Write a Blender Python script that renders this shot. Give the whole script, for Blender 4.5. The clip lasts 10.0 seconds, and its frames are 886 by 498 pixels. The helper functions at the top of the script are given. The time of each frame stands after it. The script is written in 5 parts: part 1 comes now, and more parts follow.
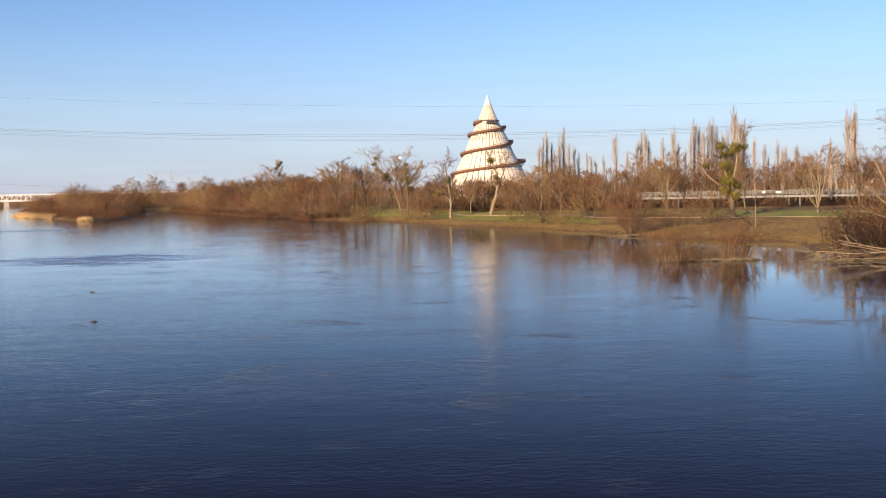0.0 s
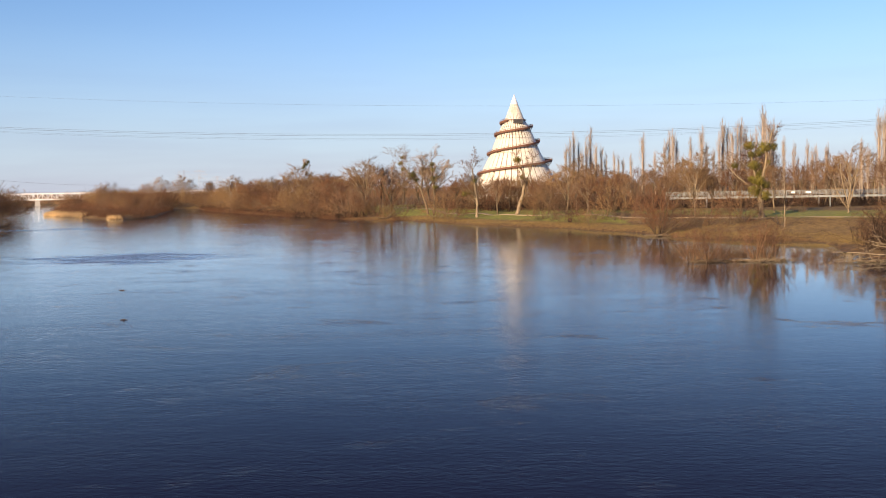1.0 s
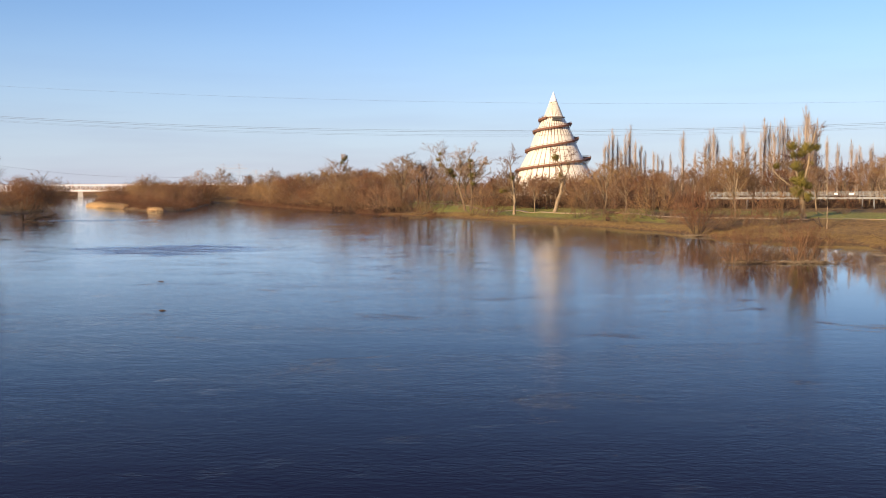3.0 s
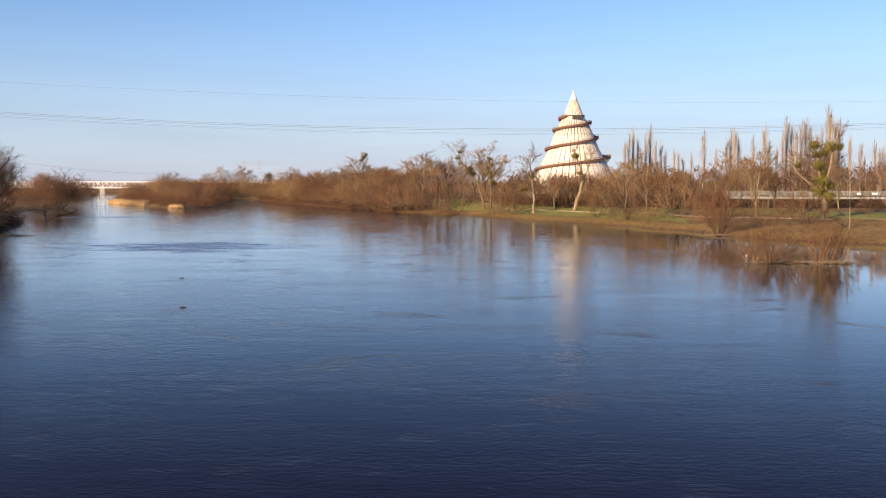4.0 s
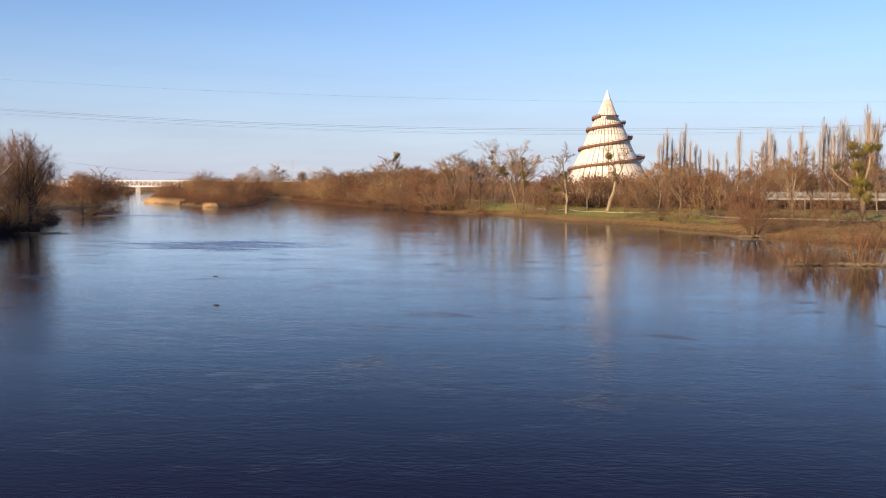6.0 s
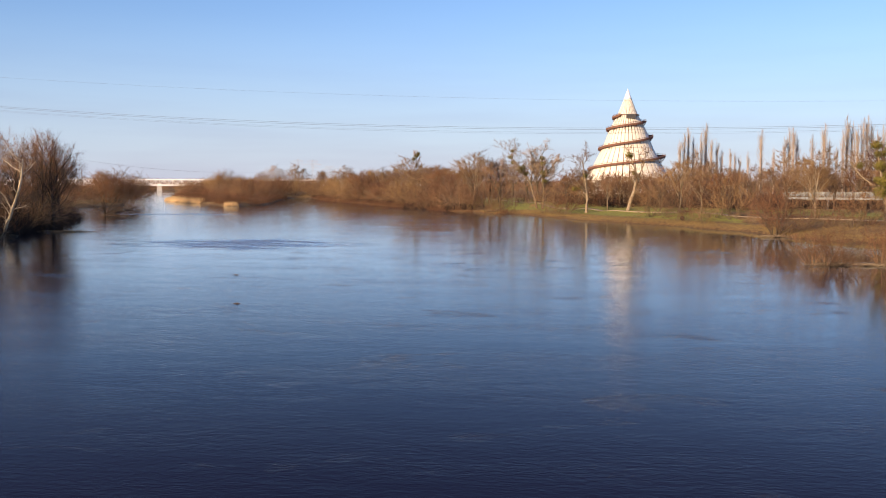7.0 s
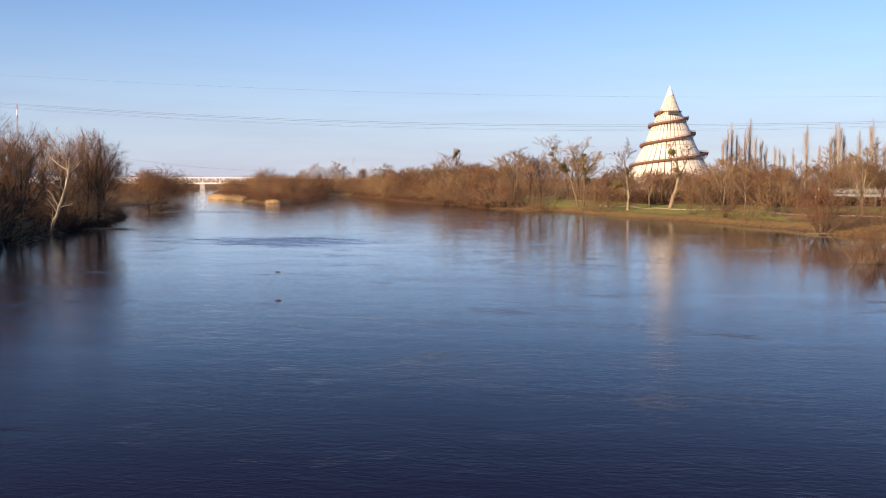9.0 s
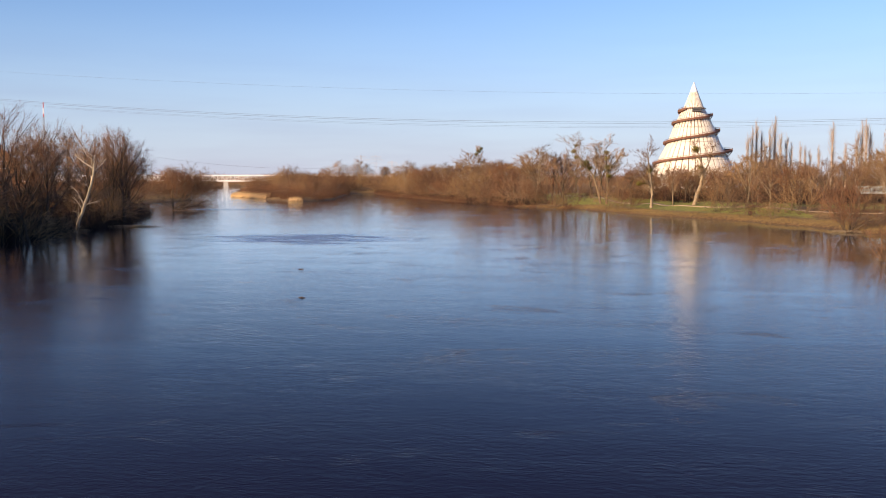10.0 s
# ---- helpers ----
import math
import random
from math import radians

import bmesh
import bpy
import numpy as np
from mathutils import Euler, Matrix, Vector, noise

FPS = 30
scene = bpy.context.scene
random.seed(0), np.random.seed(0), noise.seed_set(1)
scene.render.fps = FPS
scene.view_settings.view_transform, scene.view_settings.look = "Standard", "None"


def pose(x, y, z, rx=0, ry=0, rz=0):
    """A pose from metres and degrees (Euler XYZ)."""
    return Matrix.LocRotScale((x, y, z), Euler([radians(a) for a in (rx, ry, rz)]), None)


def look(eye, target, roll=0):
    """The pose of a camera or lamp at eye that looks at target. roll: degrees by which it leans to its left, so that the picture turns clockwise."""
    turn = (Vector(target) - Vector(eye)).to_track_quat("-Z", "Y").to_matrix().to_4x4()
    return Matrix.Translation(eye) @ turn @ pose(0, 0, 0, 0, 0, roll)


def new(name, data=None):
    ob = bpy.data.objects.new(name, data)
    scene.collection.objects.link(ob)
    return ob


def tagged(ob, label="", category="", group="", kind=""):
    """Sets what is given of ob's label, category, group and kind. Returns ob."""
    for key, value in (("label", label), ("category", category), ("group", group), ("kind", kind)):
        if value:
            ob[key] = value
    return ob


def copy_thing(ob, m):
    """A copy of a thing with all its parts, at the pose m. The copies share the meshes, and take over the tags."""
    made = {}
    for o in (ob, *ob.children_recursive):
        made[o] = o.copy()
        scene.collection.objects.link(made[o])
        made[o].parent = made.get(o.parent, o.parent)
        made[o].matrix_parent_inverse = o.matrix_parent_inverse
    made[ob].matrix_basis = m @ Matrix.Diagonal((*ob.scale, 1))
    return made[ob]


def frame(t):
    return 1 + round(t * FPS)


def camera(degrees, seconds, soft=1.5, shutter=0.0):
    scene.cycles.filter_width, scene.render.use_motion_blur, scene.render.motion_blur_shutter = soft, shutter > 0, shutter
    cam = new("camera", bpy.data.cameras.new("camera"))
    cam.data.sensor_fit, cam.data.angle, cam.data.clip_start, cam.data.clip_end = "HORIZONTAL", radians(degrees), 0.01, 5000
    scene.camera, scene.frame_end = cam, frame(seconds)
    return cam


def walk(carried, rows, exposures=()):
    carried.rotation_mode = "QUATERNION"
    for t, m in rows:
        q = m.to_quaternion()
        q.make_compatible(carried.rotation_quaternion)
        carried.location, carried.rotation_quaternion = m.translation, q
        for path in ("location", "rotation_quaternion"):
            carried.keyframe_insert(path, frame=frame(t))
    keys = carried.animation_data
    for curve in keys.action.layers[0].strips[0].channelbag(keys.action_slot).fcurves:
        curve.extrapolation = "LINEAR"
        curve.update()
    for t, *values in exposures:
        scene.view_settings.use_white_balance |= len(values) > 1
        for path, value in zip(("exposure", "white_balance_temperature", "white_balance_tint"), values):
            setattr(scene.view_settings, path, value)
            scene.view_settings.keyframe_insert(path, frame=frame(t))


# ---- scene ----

# ---- camera ----
cam = camera(49.03, 10.0, soft=1.0)
# seconds, x, y, z, yaw, pitch, lean
PATH = [
    (0, 0.000, 0.000, 9.000, -0.000, -3.500, -1.200),
    (0.5, -0.012, 0.000, 9.014, 0.673, -3.541, -1.180),
    (1, -0.012, 0.003, 9.042, 1.546, -3.509, -1.129),
    (1.5, -0.023, 0.005, 9.034, 2.130, -3.520, -0.965),
    (2, -0.021, 0.021, 9.021, 2.595, -3.607, -0.693),
    (2.5, -0.027, 0.046, 9.016, 3.111, -3.644, -0.498),
    (4, -0.082, 0.142, 9.012, 4.818, -3.791, -0.117),
    (4.5, -0.102, 0.153, 9.008, 5.261, -3.813, -0.048),
    (5, -0.101, 0.171, 8.997, 5.806, -3.810, -0.031),
    (5.5, -0.090, 0.204, 8.993, 6.265, -3.795, 0.018),
    (7, -0.147, 0.327, 8.992, 7.866, -3.847, 0.145),
    (7.5, -0.151, 0.358, 8.978, 8.592, -3.874, 0.102),
    (8, -0.159, 0.393, 8.969, 9.188, -3.874, 0.086),
    (8.5, -0.188, 0.440, 8.968, 9.661, -3.927, 0.085),
    (9, -0.227, 0.487, 8.950, 10.229, -3.986, 0.037),
    (9.5, -0.262, 0.532, 8.948, 10.853, -4.034, -0.007),
    (10, -0.277, 0.574, 8.946, 11.545, -4.134, -0.003),
]
walk(cam, [(t, pose(x, y, z, 0, 0, yaw) @ pose(0, 0, 0, 90 + pitch) @ pose(0, 0, 0, 0, 0, lean)) for t, x, y, z, yaw, pitch, lean in PATH],
     [(0, 0.72, 6130, 19), (5, 0.73, 6120, 21), (10, 0.74, 6110, 23)])

# ---- world, sun, exposure ----
SUN_TURN, SUN_UP = 146.0, 17.0     # degrees to the left of straight ahead, degrees up
world = bpy.data.worlds.new("world")
scene.world = world
world.use_nodes = True
wn = world.node_tree.nodes
sky = wn.new("ShaderNodeTexSky")
sky.sky_type, sky.sun_disc = "NISHITA", False
sky.sun_elevation, sky.sun_rotation = radians(SUN_UP), radians(-SUN_TURN)
sky.altitude, sky.air_density, sky.dust_density, sky.ozone_density = 50, 1.0, 0.0, 4.0
wn["Background"].inputs["Strength"].default_value = 0.087
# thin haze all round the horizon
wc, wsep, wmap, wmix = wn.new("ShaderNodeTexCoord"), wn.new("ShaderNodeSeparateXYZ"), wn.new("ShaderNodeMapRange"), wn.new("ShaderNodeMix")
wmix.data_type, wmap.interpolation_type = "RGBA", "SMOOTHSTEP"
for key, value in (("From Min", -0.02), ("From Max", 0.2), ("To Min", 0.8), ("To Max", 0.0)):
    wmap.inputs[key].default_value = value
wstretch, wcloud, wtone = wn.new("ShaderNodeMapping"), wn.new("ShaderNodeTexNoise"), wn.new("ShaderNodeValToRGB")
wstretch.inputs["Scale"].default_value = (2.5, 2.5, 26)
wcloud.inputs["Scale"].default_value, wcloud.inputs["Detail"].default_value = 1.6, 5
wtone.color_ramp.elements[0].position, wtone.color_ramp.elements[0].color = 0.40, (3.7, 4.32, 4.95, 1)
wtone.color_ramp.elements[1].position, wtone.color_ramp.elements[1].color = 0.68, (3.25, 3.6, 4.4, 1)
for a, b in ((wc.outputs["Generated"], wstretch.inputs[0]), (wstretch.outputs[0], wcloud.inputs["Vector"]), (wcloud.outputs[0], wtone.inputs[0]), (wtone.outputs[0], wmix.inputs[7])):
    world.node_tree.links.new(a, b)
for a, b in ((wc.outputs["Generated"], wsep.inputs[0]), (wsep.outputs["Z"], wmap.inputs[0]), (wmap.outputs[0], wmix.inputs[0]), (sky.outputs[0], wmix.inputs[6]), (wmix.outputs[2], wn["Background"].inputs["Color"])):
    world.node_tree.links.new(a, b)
sun = new("sun", bpy.data.lights.new("sun", "SUN"))
sun.data.energy, sun.data.angle, sun.data.color = 5.0, radians(0.55), (1.0, 0.71, 0.37)
to_sun = Vector((-math.sin(radians(SUN_TURN)) * math.cos(radians(SUN_UP)), math.cos(radians(SUN_TURN)) * math.cos(radians(SUN_UP)), math.sin(radians(SUN_UP))))
sun.matrix_world = look(to_sun * 100, (0, 0, 0))


# ---- materials ----
class Mat:
    """A node material with short ways to add nodes."""
    def __init__(self, name, rough=0.8, metal=0.0):
        self.m = bpy.data.materials.new(name)
        self.m.use_nodes = True
        self.t = self.m.node_tree
        self.b = self.t.nodes["Principled BSDF"]
        self.b.inputs["Roughness"].default_value = rough
        self.b.inputs["Metallic"].default_value = metal

    def add(self, kind, values=(), **sets):
        n = self.t.nodes.new(kind)
        for k, v in sets.items():
            setattr(n, k, v)
        for k, v in dict(values).items():
            n.inputs[k].default_value = v
        return n

    def link(self, a, b):
        self.t.links.new(a, b)

    def coord(self, scale=(1, 1, 1), which="Object"):
        c, mp = self.add("ShaderNodeTexCoord"), self.add("ShaderNodeMapping")
        mp.inputs["Scale"].default_value = scale
        self.link(c.outputs[which], mp.inputs[0])
        return mp.outputs[0]

    def noise(self, scale, detail=4, stretch=(1, 1, 1), which="Object", rough=0.55, warp=0.0):
        n = self.add("ShaderNodeTexNoise", {"Scale": scale, "Detail": detail, "Roughness": rough, "Distortion": warp})
        self.link(self.coord(stretch, which), n.inputs["Vector"])
        return n.outputs[0]

    def ramp(self, fac, stops):
        r = self.add("ShaderNodeValToRGB")
        e = r.color_ramp.elements
        while len(e) < len(stops):
            e.new(0.5)
        for el, (p, c) in zip(e, stops):
            el.position, el.color = p, (*c, 1)
        self.link(fac, r.inputs[0])
        return r.outputs[0]

    def mix(self, fac, a, b, blend="MIX"):
        n = self.add("ShaderNodeMix", data_type="RGBA", blend_type=blend)
        for sock, v in ((n.inputs[0], fac), (n.inputs[6], a), (n.inputs[7], b)):
            if isinstance(v, bpy.types.NodeSocket):
                self.link(v, sock)
            else:
                sock.default_value = v if not isinstance(v, tuple) else (*v, 1)
        return n.outputs[2]

    def colour(self, c):
        if isinstance(c, tuple):
            self.b.inputs["Base Color"].default_value = (*c, 1)
        else:
            self.link(c, self.b.inputs["Base Color"])
        return self

    def bump(self, height, strength=0.3, distance=0.02):
        n = self.add("ShaderNodeBump", {"Strength": strength, "Distance": distance})
        self.link(height, n.inputs["Height"])
        self.link(n.outputs[0], self.b.inputs["Normal"])
        return self


def wood_like(name, dark, light, rough=0.9, scale=3.0, vary=0.25):
    """Bark or twigs: two tones by noise, each object a little lighter or darker."""
    m = Mat(name, rough)
    c = m.ramp(m.noise(scale, 5, (1, 1, 0.25)), [(0.3, dark), (0.7, light)])
    info = m.add("ShaderNodeObjectInfo")
    mul = m.add("ShaderNodeMapRange", {"To Min": 1 - vary, "To Max": 1 + vary})
    m.link(info.outputs["Random"], mul.inputs[0])
    comb = m.add("ShaderNodeCombineXYZ")
    for i in range(3):
        m.link(mul.outputs[0], comb.inputs[i])
    return m.colour(m.mix(1.0, c, comb.outputs[0], "MULTIPLY")).m


TWIG = wood_like("twig_brown", (0.112, 0.063, 0.033), (0.262, 0.16, 0.088))
TWIG_RED = wood_like("twig_red_brown", (0.09, 0.04, 0.017), (0.19, 0.09, 0.04))
TWIG_GOLD = wood_like("twig_willow", (0.142, 0.084, 0.036), (0.28, 0.178, 0.082))
TWIG_PALE = wood_like("twig_ash", (0.216, 0.155, 0.099), (0.36, 0.27, 0.18))
TWIG_POPLAR = wood_like("twig_poplar", (0.36, 0.295, 0.235), (0.49, 0.415, 0.34), vary=0.07)
BARK = wood_like("bark_grey_brown", (0.088, 0.0624, 0.0352), (0.192, 0.142, 0.088), 0.9, 6.0)
BARK_PALE = wood_like("bark_pale", (0.17, 0.127, 0.078), (0.32, 0.255, 0.168), 0.85, 5.0, 0.1)
BARK_DARK = wood_like("bark_dark", (0.026, 0.0195, 0.0143), (0.078, 0.0553, 0.039))
# undergrowth tone darkened to stand in for shade below the crowns
UNDER_SHADE = wood_like("shaded_bramble", (0.0124, 0.00682, 0.00372), (0.0434, 0.0217, 0.0112))
# near-black twigs: the left bank's deep shade put into the colour
BANK_SHADE = wood_like("wet_dark_bramble", (0.008, 0.0045, 0.003), (0.025, 0.0135, 0.007))
REED = wood_like("reed_straw", (0.46, 0.30, 0.13), (0.66, 0.47, 0.23), 0.8)
MISTLETOE = wood_like("mistletoe_green", (0.085, 0.078, 0.01), (0.19, 0.16, 0.022), 0.6, 2.0)
STRAW = wood_like("dry_grass", (0.2, 0.132, 0.042), (0.36, 0.255, 0.088))


def ground_material():
    m = Mat("ground_grass_and_earth", 0.95)
    fine, broad = m.noise(1.3, 8, which="Object"), m.noise(0.06, 5)
    earth = m.ramp(fine, [(0.33, (0.05, 0.026, 0.010)), (0.67, (0.15, 0.083, 0.03))])
    dry = m.ramp(fine, [(0.32, (0.13, 0.08, 0.024)), (0.68, (0.34, 0.22, 0.065))])
    lawn = m.ramp(fine, [(0.3, (0.14, 0.165, 0.018)), (0.7, (0.32, 0.335, 0.045))])
    at = m.add("ShaderNodeAttribute", attribute_name="lawn")
    low = m.add("ShaderNodeAttribute", attribute_name="shore")
    fac = m.add("ShaderNodeMath", operation="MULTIPLY_ADD", use_clamp=True)
    m.link(broad, fac.inputs[0])
    fac.inputs[1].default_value = 3.0
    fac.inputs[2].default_value = -1.1
    base = m.mix(fac.outputs[0], dry, earth)
    lf = m.add("ShaderNodeMath", operation="SUBTRACT", use_clamp=True)
    m.link(at.outputs["Fac"], lf.inputs[0])
    pat = m.ramp(m.noise(0.22, 5), [(0.35, (0, 0, 0)), (0.75, (0.55, 0.55, 0.55))])
    m.link(pat, lf.inputs[1])
    base = m.mix(lf.outputs[0], base, lawn)
    base = m.mix(low.outputs["Fac"], base, earth)
    return m.colour(base).bump(fine, 0.8, 0.15).m


def water_material():
    m = Mat("river_water", 0.5)
    m.b.inputs["Specular IOR Level"].default_value = 0.0
    c = m.ramp(m.noise(0.02, 3), [(0.3, (0.009, 0.008, 0.025)), (0.7, (0.014, 0.010, 0.024))])
    m.colour(c)
    big = m.noise(0.14, 7, (0.4, 1.1, 1), rough=0.66)       # broad calmer and rougher fields
    swell = m.noise(0.075, 5, (0.5, 1.5, 1), rough=0.6)
    mid = m.noise(0.55, 7, (0.75, 1.35, 1), rough=0.62)
    fine = m.noise(2.6, 5, (0.85, 1.3, 1), rough=0.62)
    field = m.ramp(big, [(0.38, (0.3, 0.3, 0.3)), (0.68, (1.1, 1.1, 1.1))])
    gloss = m.ramp(big, [(0.42, (0.035, 0.035, 0.035)), (0.6, (0.105, 0.105, 0.105))])
    # small eddies and boils drifting on the current
    curl = m.noise(0.2, 6, (0.7, 1.0, 1), rough=0.62, warp=0.9)
    eddy = m.add("ShaderNodeMapRange", {"From Min": 0.585, "From Max": 0.68, "To Min": 0.0, "To Max": 1.0})
    m.link(curl, eddy.inputs[0])
    patches = [eddy.outputs[0]]
    # two ruffled patches where the current breaks
    for cx, cy, rx, ry in ((-51, 139, 24, 19), (-116, 266, 26, 14)):
        mp = m.add("ShaderNodeMapping")
        mp.inputs["Location"].default_value = (-cx / rx, -cy / ry, 0)
        mp.inputs["Scale"].default_value = (1 / rx, 1 / ry, 0)
        m.link(m.add("ShaderNodeTexCoord").outputs["Object"], mp.inputs[0])
        ln = m.add("ShaderNodeVectorMath", operation="LENGTH")
        m.link(mp.outputs[0], ln.inputs[0])
        wv = m.add("ShaderNodeMath", operation="MULTIPLY_ADD")
        m.link(m.noise(0.22, 7, (0.35, 1.4, 1), rough=0.65), wv.inputs[0])
        wv.inputs[1].default_value = 1.9
        m.link(ln.outputs["Value"], wv.inputs[2])
        wide = m.add("ShaderNodeMapRange", {"From Min": 1.35, "From Max": 1.6, "To Min": 1.0, "To Max": 0.0})
        m.link(wv.outputs[0], wide.inputs[0])
        torn = m.add("ShaderNodeMapRange", {"From Min": 0.42, "From Max": 0.52, "To Min": 0.05, "To Max": 1.0})
        m.link(m.noise(0.5, 6, (0.3, 1.2, 1), rough=0.7), torn.inputs[0])
        both = m.add("ShaderNodeMath", operation="MULTIPLY")
        m.link(wide.outputs[0], both.inputs[0])
        m.link(torn.outputs[0], both.inputs[1])
        patches.append(both.outputs[0])
    b0 = m.add("ShaderNodeBump", {"Strength": 1.0, "Distance": 0.026})
    m.link(swell, b0.inputs["Height"])
    b1 = m.add("ShaderNodeBump", {"Distance": 0.021})
    m.link(b0.outputs[0], b1.inputs["Normal"])
    # midstream is ruffled, the long reach between the banks lies calmer
    sep, reach, calm_at = m.add("ShaderNodeSeparateXYZ"), m.add("ShaderNodeMapRange", {"From Min": 45.0, "From Max": 140.0, "To Min": 1.0, "To Max": 0.6}), m.add("ShaderNodeCombineXYZ")
    m.link(m.add("ShaderNodeTexCoord").outputs["Object"], sep.inputs[0])
    m.link(sep.outputs["Y"], reach.inputs[0])
    # the slack water of the east bay is smoother still
    lee, still = m.add("ShaderNodeMapRange", {"From Min": 12.0, "From Max": 26.0, "To Min": 1.0, "To Max": 0.12}), m.add("ShaderNodeMath", operation="MULTIPLY")
    m.link(sep.outputs["X"], lee.inputs[0])
    m.link(lee.outputs[0], still.inputs[0])
    m.link(lee.outputs[0], b0.inputs["Strength"])
    m.link(reach.outputs[0], still.inputs[1])
    for k in range(3):
        m.link(still.outputs[0], calm_at.inputs[k])
    calm = calm_at.outputs[0]
    stir = m.mix(1.0, field, calm, "MULTIPLY")
    stir_fine = m.mix(1.0, m.mix(0.5, field, (0.7, 0.7, 0.7)), calm, "MULTIPLY")
    for p, much in zip(patches, (1.9, 5.5, 4.0)):
        stir = m.mix(p, stir, (much, much, much))
        stir_fine = m.mix(p, stir_fine, (much * 0.9, much * 0.9, much * 0.9))
    for p, much in zip(patches, (0.13, 0.42, 0.36)):
        gloss = m.mix(p, gloss, (much, much, much))
    m.link(stir, b1.inputs["Strength"])
    m.link(mid, b1.inputs["Height"])
    b2 = m.add("ShaderNodeBump", {"Distance": 0.02})
    m.link(stir_fine, b2.inputs["Strength"])
    m.link(fine, b2.inputs["Height"])
    m.link(b1.outputs[0], b2.inputs["Normal"])
    m.link(b2.outputs[0], m.b.inputs["Normal"])
    # mirror gloss by the angle of view
    gl = m.add("ShaderNodeBsdfGlossy", {"Roughness": 0.025, "Color": (0.88, 0.94, 1.0, 1)})
    bay = m.add("ShaderNodeMapRange", {"From Min": 12.0, "From Max": 24.0, "To Min": 1.0, "To Max": 0.4})
    m.link(sep.outputs["X"], bay.inputs[0])
    rough = m.add("ShaderNodeMath", operation="MULTIPLY")
    m.link(gloss, rough.inputs[0])
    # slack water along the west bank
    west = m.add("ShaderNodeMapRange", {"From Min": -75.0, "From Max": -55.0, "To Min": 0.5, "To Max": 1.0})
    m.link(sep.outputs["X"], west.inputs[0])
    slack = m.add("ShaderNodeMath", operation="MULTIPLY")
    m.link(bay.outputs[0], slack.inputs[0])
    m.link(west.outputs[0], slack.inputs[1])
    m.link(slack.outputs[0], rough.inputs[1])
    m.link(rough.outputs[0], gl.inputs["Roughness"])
    fr = m.add("ShaderNodeFresnel", {"IOR": 1.33})
    pw = m.add("ShaderNodeMath", operation="POWER")
    pw.inputs[1].default_value = 2.2
    ml = m.add("ShaderNodeMath", operation="MULTIPLY", use_clamp=True)
    ml.inputs[1].default_value = 2.25
    top = m.add("ShaderNodeMath", operation="MINIMUM")
    top.inputs[1].default_value = 0.87
    mx = m.add("ShaderNodeMixShader")
    for p, q in ((b2.outputs[0], gl.inputs["Normal"]), (b2.outputs[0], fr.inputs["Normal"]), (fr.outputs[0], pw.inputs[0]), (pw.outputs[0], ml.inputs[0]), (ml.outputs[0], top.inputs[0]), (top.outputs[0], mx.inputs[0]),
                 (m.b.outputs[0], mx.inputs[1]), (gl.outputs[0], mx.inputs[2]), (mx.outputs[0], m.t.nodes["Material Output"].inputs[0])):
        m.link(p, q)
    return m.m


def plain(name, a, b, rough=0.7, metal=0.0, scale=2.0, stretch=(1, 1, 1), bump=0.15):
    m = Mat(name, rough, metal)
    n = m.noise(scale, 6, stretch)
    return m.colour(m.ramp(n, [(0.3, a), (0.7, b)])).bump(n, bump, 0.02).m


GROUND, WATER = ground_material(), water_material()
PATHWAY = plain("pale_gravel", (0.25, 0.19, 0.125), (0.36, 0.285, 0.195), 0.95)
MEMBRANE = plain("cream_tower_panel", (0.70, 0.665, 0.58), (0.78, 0.75, 0.67), 0.6, 0, 0.5, (1, 1, 0.15))
WHITE = plain("white_coating", (0.80, 0.84, 0.90), (0.86, 0.90, 0.95), 0.4)
RAMP_BROWN = plain("brown_ramp_timber", (0.12, 0.055, 0.035), (0.22, 0.11, 0.075), 0.8)
SEAM = plain("brown_seam_timber", (0.10, 0.06, 0.035), (0.17, 0.11, 0.07), 0.8)
STEEL_WHITE = plain("white_bridge_paint", (0.80, 0.80, 0.79), (0.88, 0.87, 0.86), 0.5)
STEEL_GREY = plain("galvanised_steel", (0.17, 0.19, 0.20), (0.25, 0.275, 0.29), 0.55, 0.2)
STEEL_DARK = plain("dark_steel", (0.05, 0.05, 0.055), (0.09, 0.09, 0.095), 0.6, 0.3)
CONCRETE = plain("pier_concrete", (0.42, 0.40, 0.37), (0.56, 0.54, 0.50), 0.9)
BRICK = plain("brick_wall_far", (0.25, 0.12, 0.06), (0.36, 0.19, 0.10), 0.9, 0, 4)
ROOF = plain("roof_tile", (0.16, 0.07, 0.045), (0.26, 0.11, 0.07), 0.85, 0, 5)
RED = plain("red_paint", (0.50, 0.05, 0.03), (0.62, 0.09, 0.06), 0.5)
CABLE = plain("power_cable", (0.16, 0.16, 0.17), (0.24, 0.24, 0.25), 0.5, 0.5)
DARK = plain("dark_opening", (0.02, 0.02, 0.022), (0.035, 0.035, 0.04), 0.3)


# ---- mesh helpers ----
def mesh_of(name, verts, faces, mat, smooth=False):
    me = bpy.data.meshes.new(name)
    me.from_pydata([tuple(v) for v in verts], [], [tuple(int(i) for i in f) for f in faces])
    me.materials.append(mat)
    if smooth:
        me.shade_smooth()
    return me


def part(name, me, parent, label=""):
    ob = new(name, me)
    ob.parent = parent
    return tagged(ob, label)


def thing(name, at, label, category, group="", kind="", turn=0.0):
    ob = new(name)
    ob.matrix_basis = pose(*at, 0, 0, turn)
    return tagged(ob, label, category, group, kind)


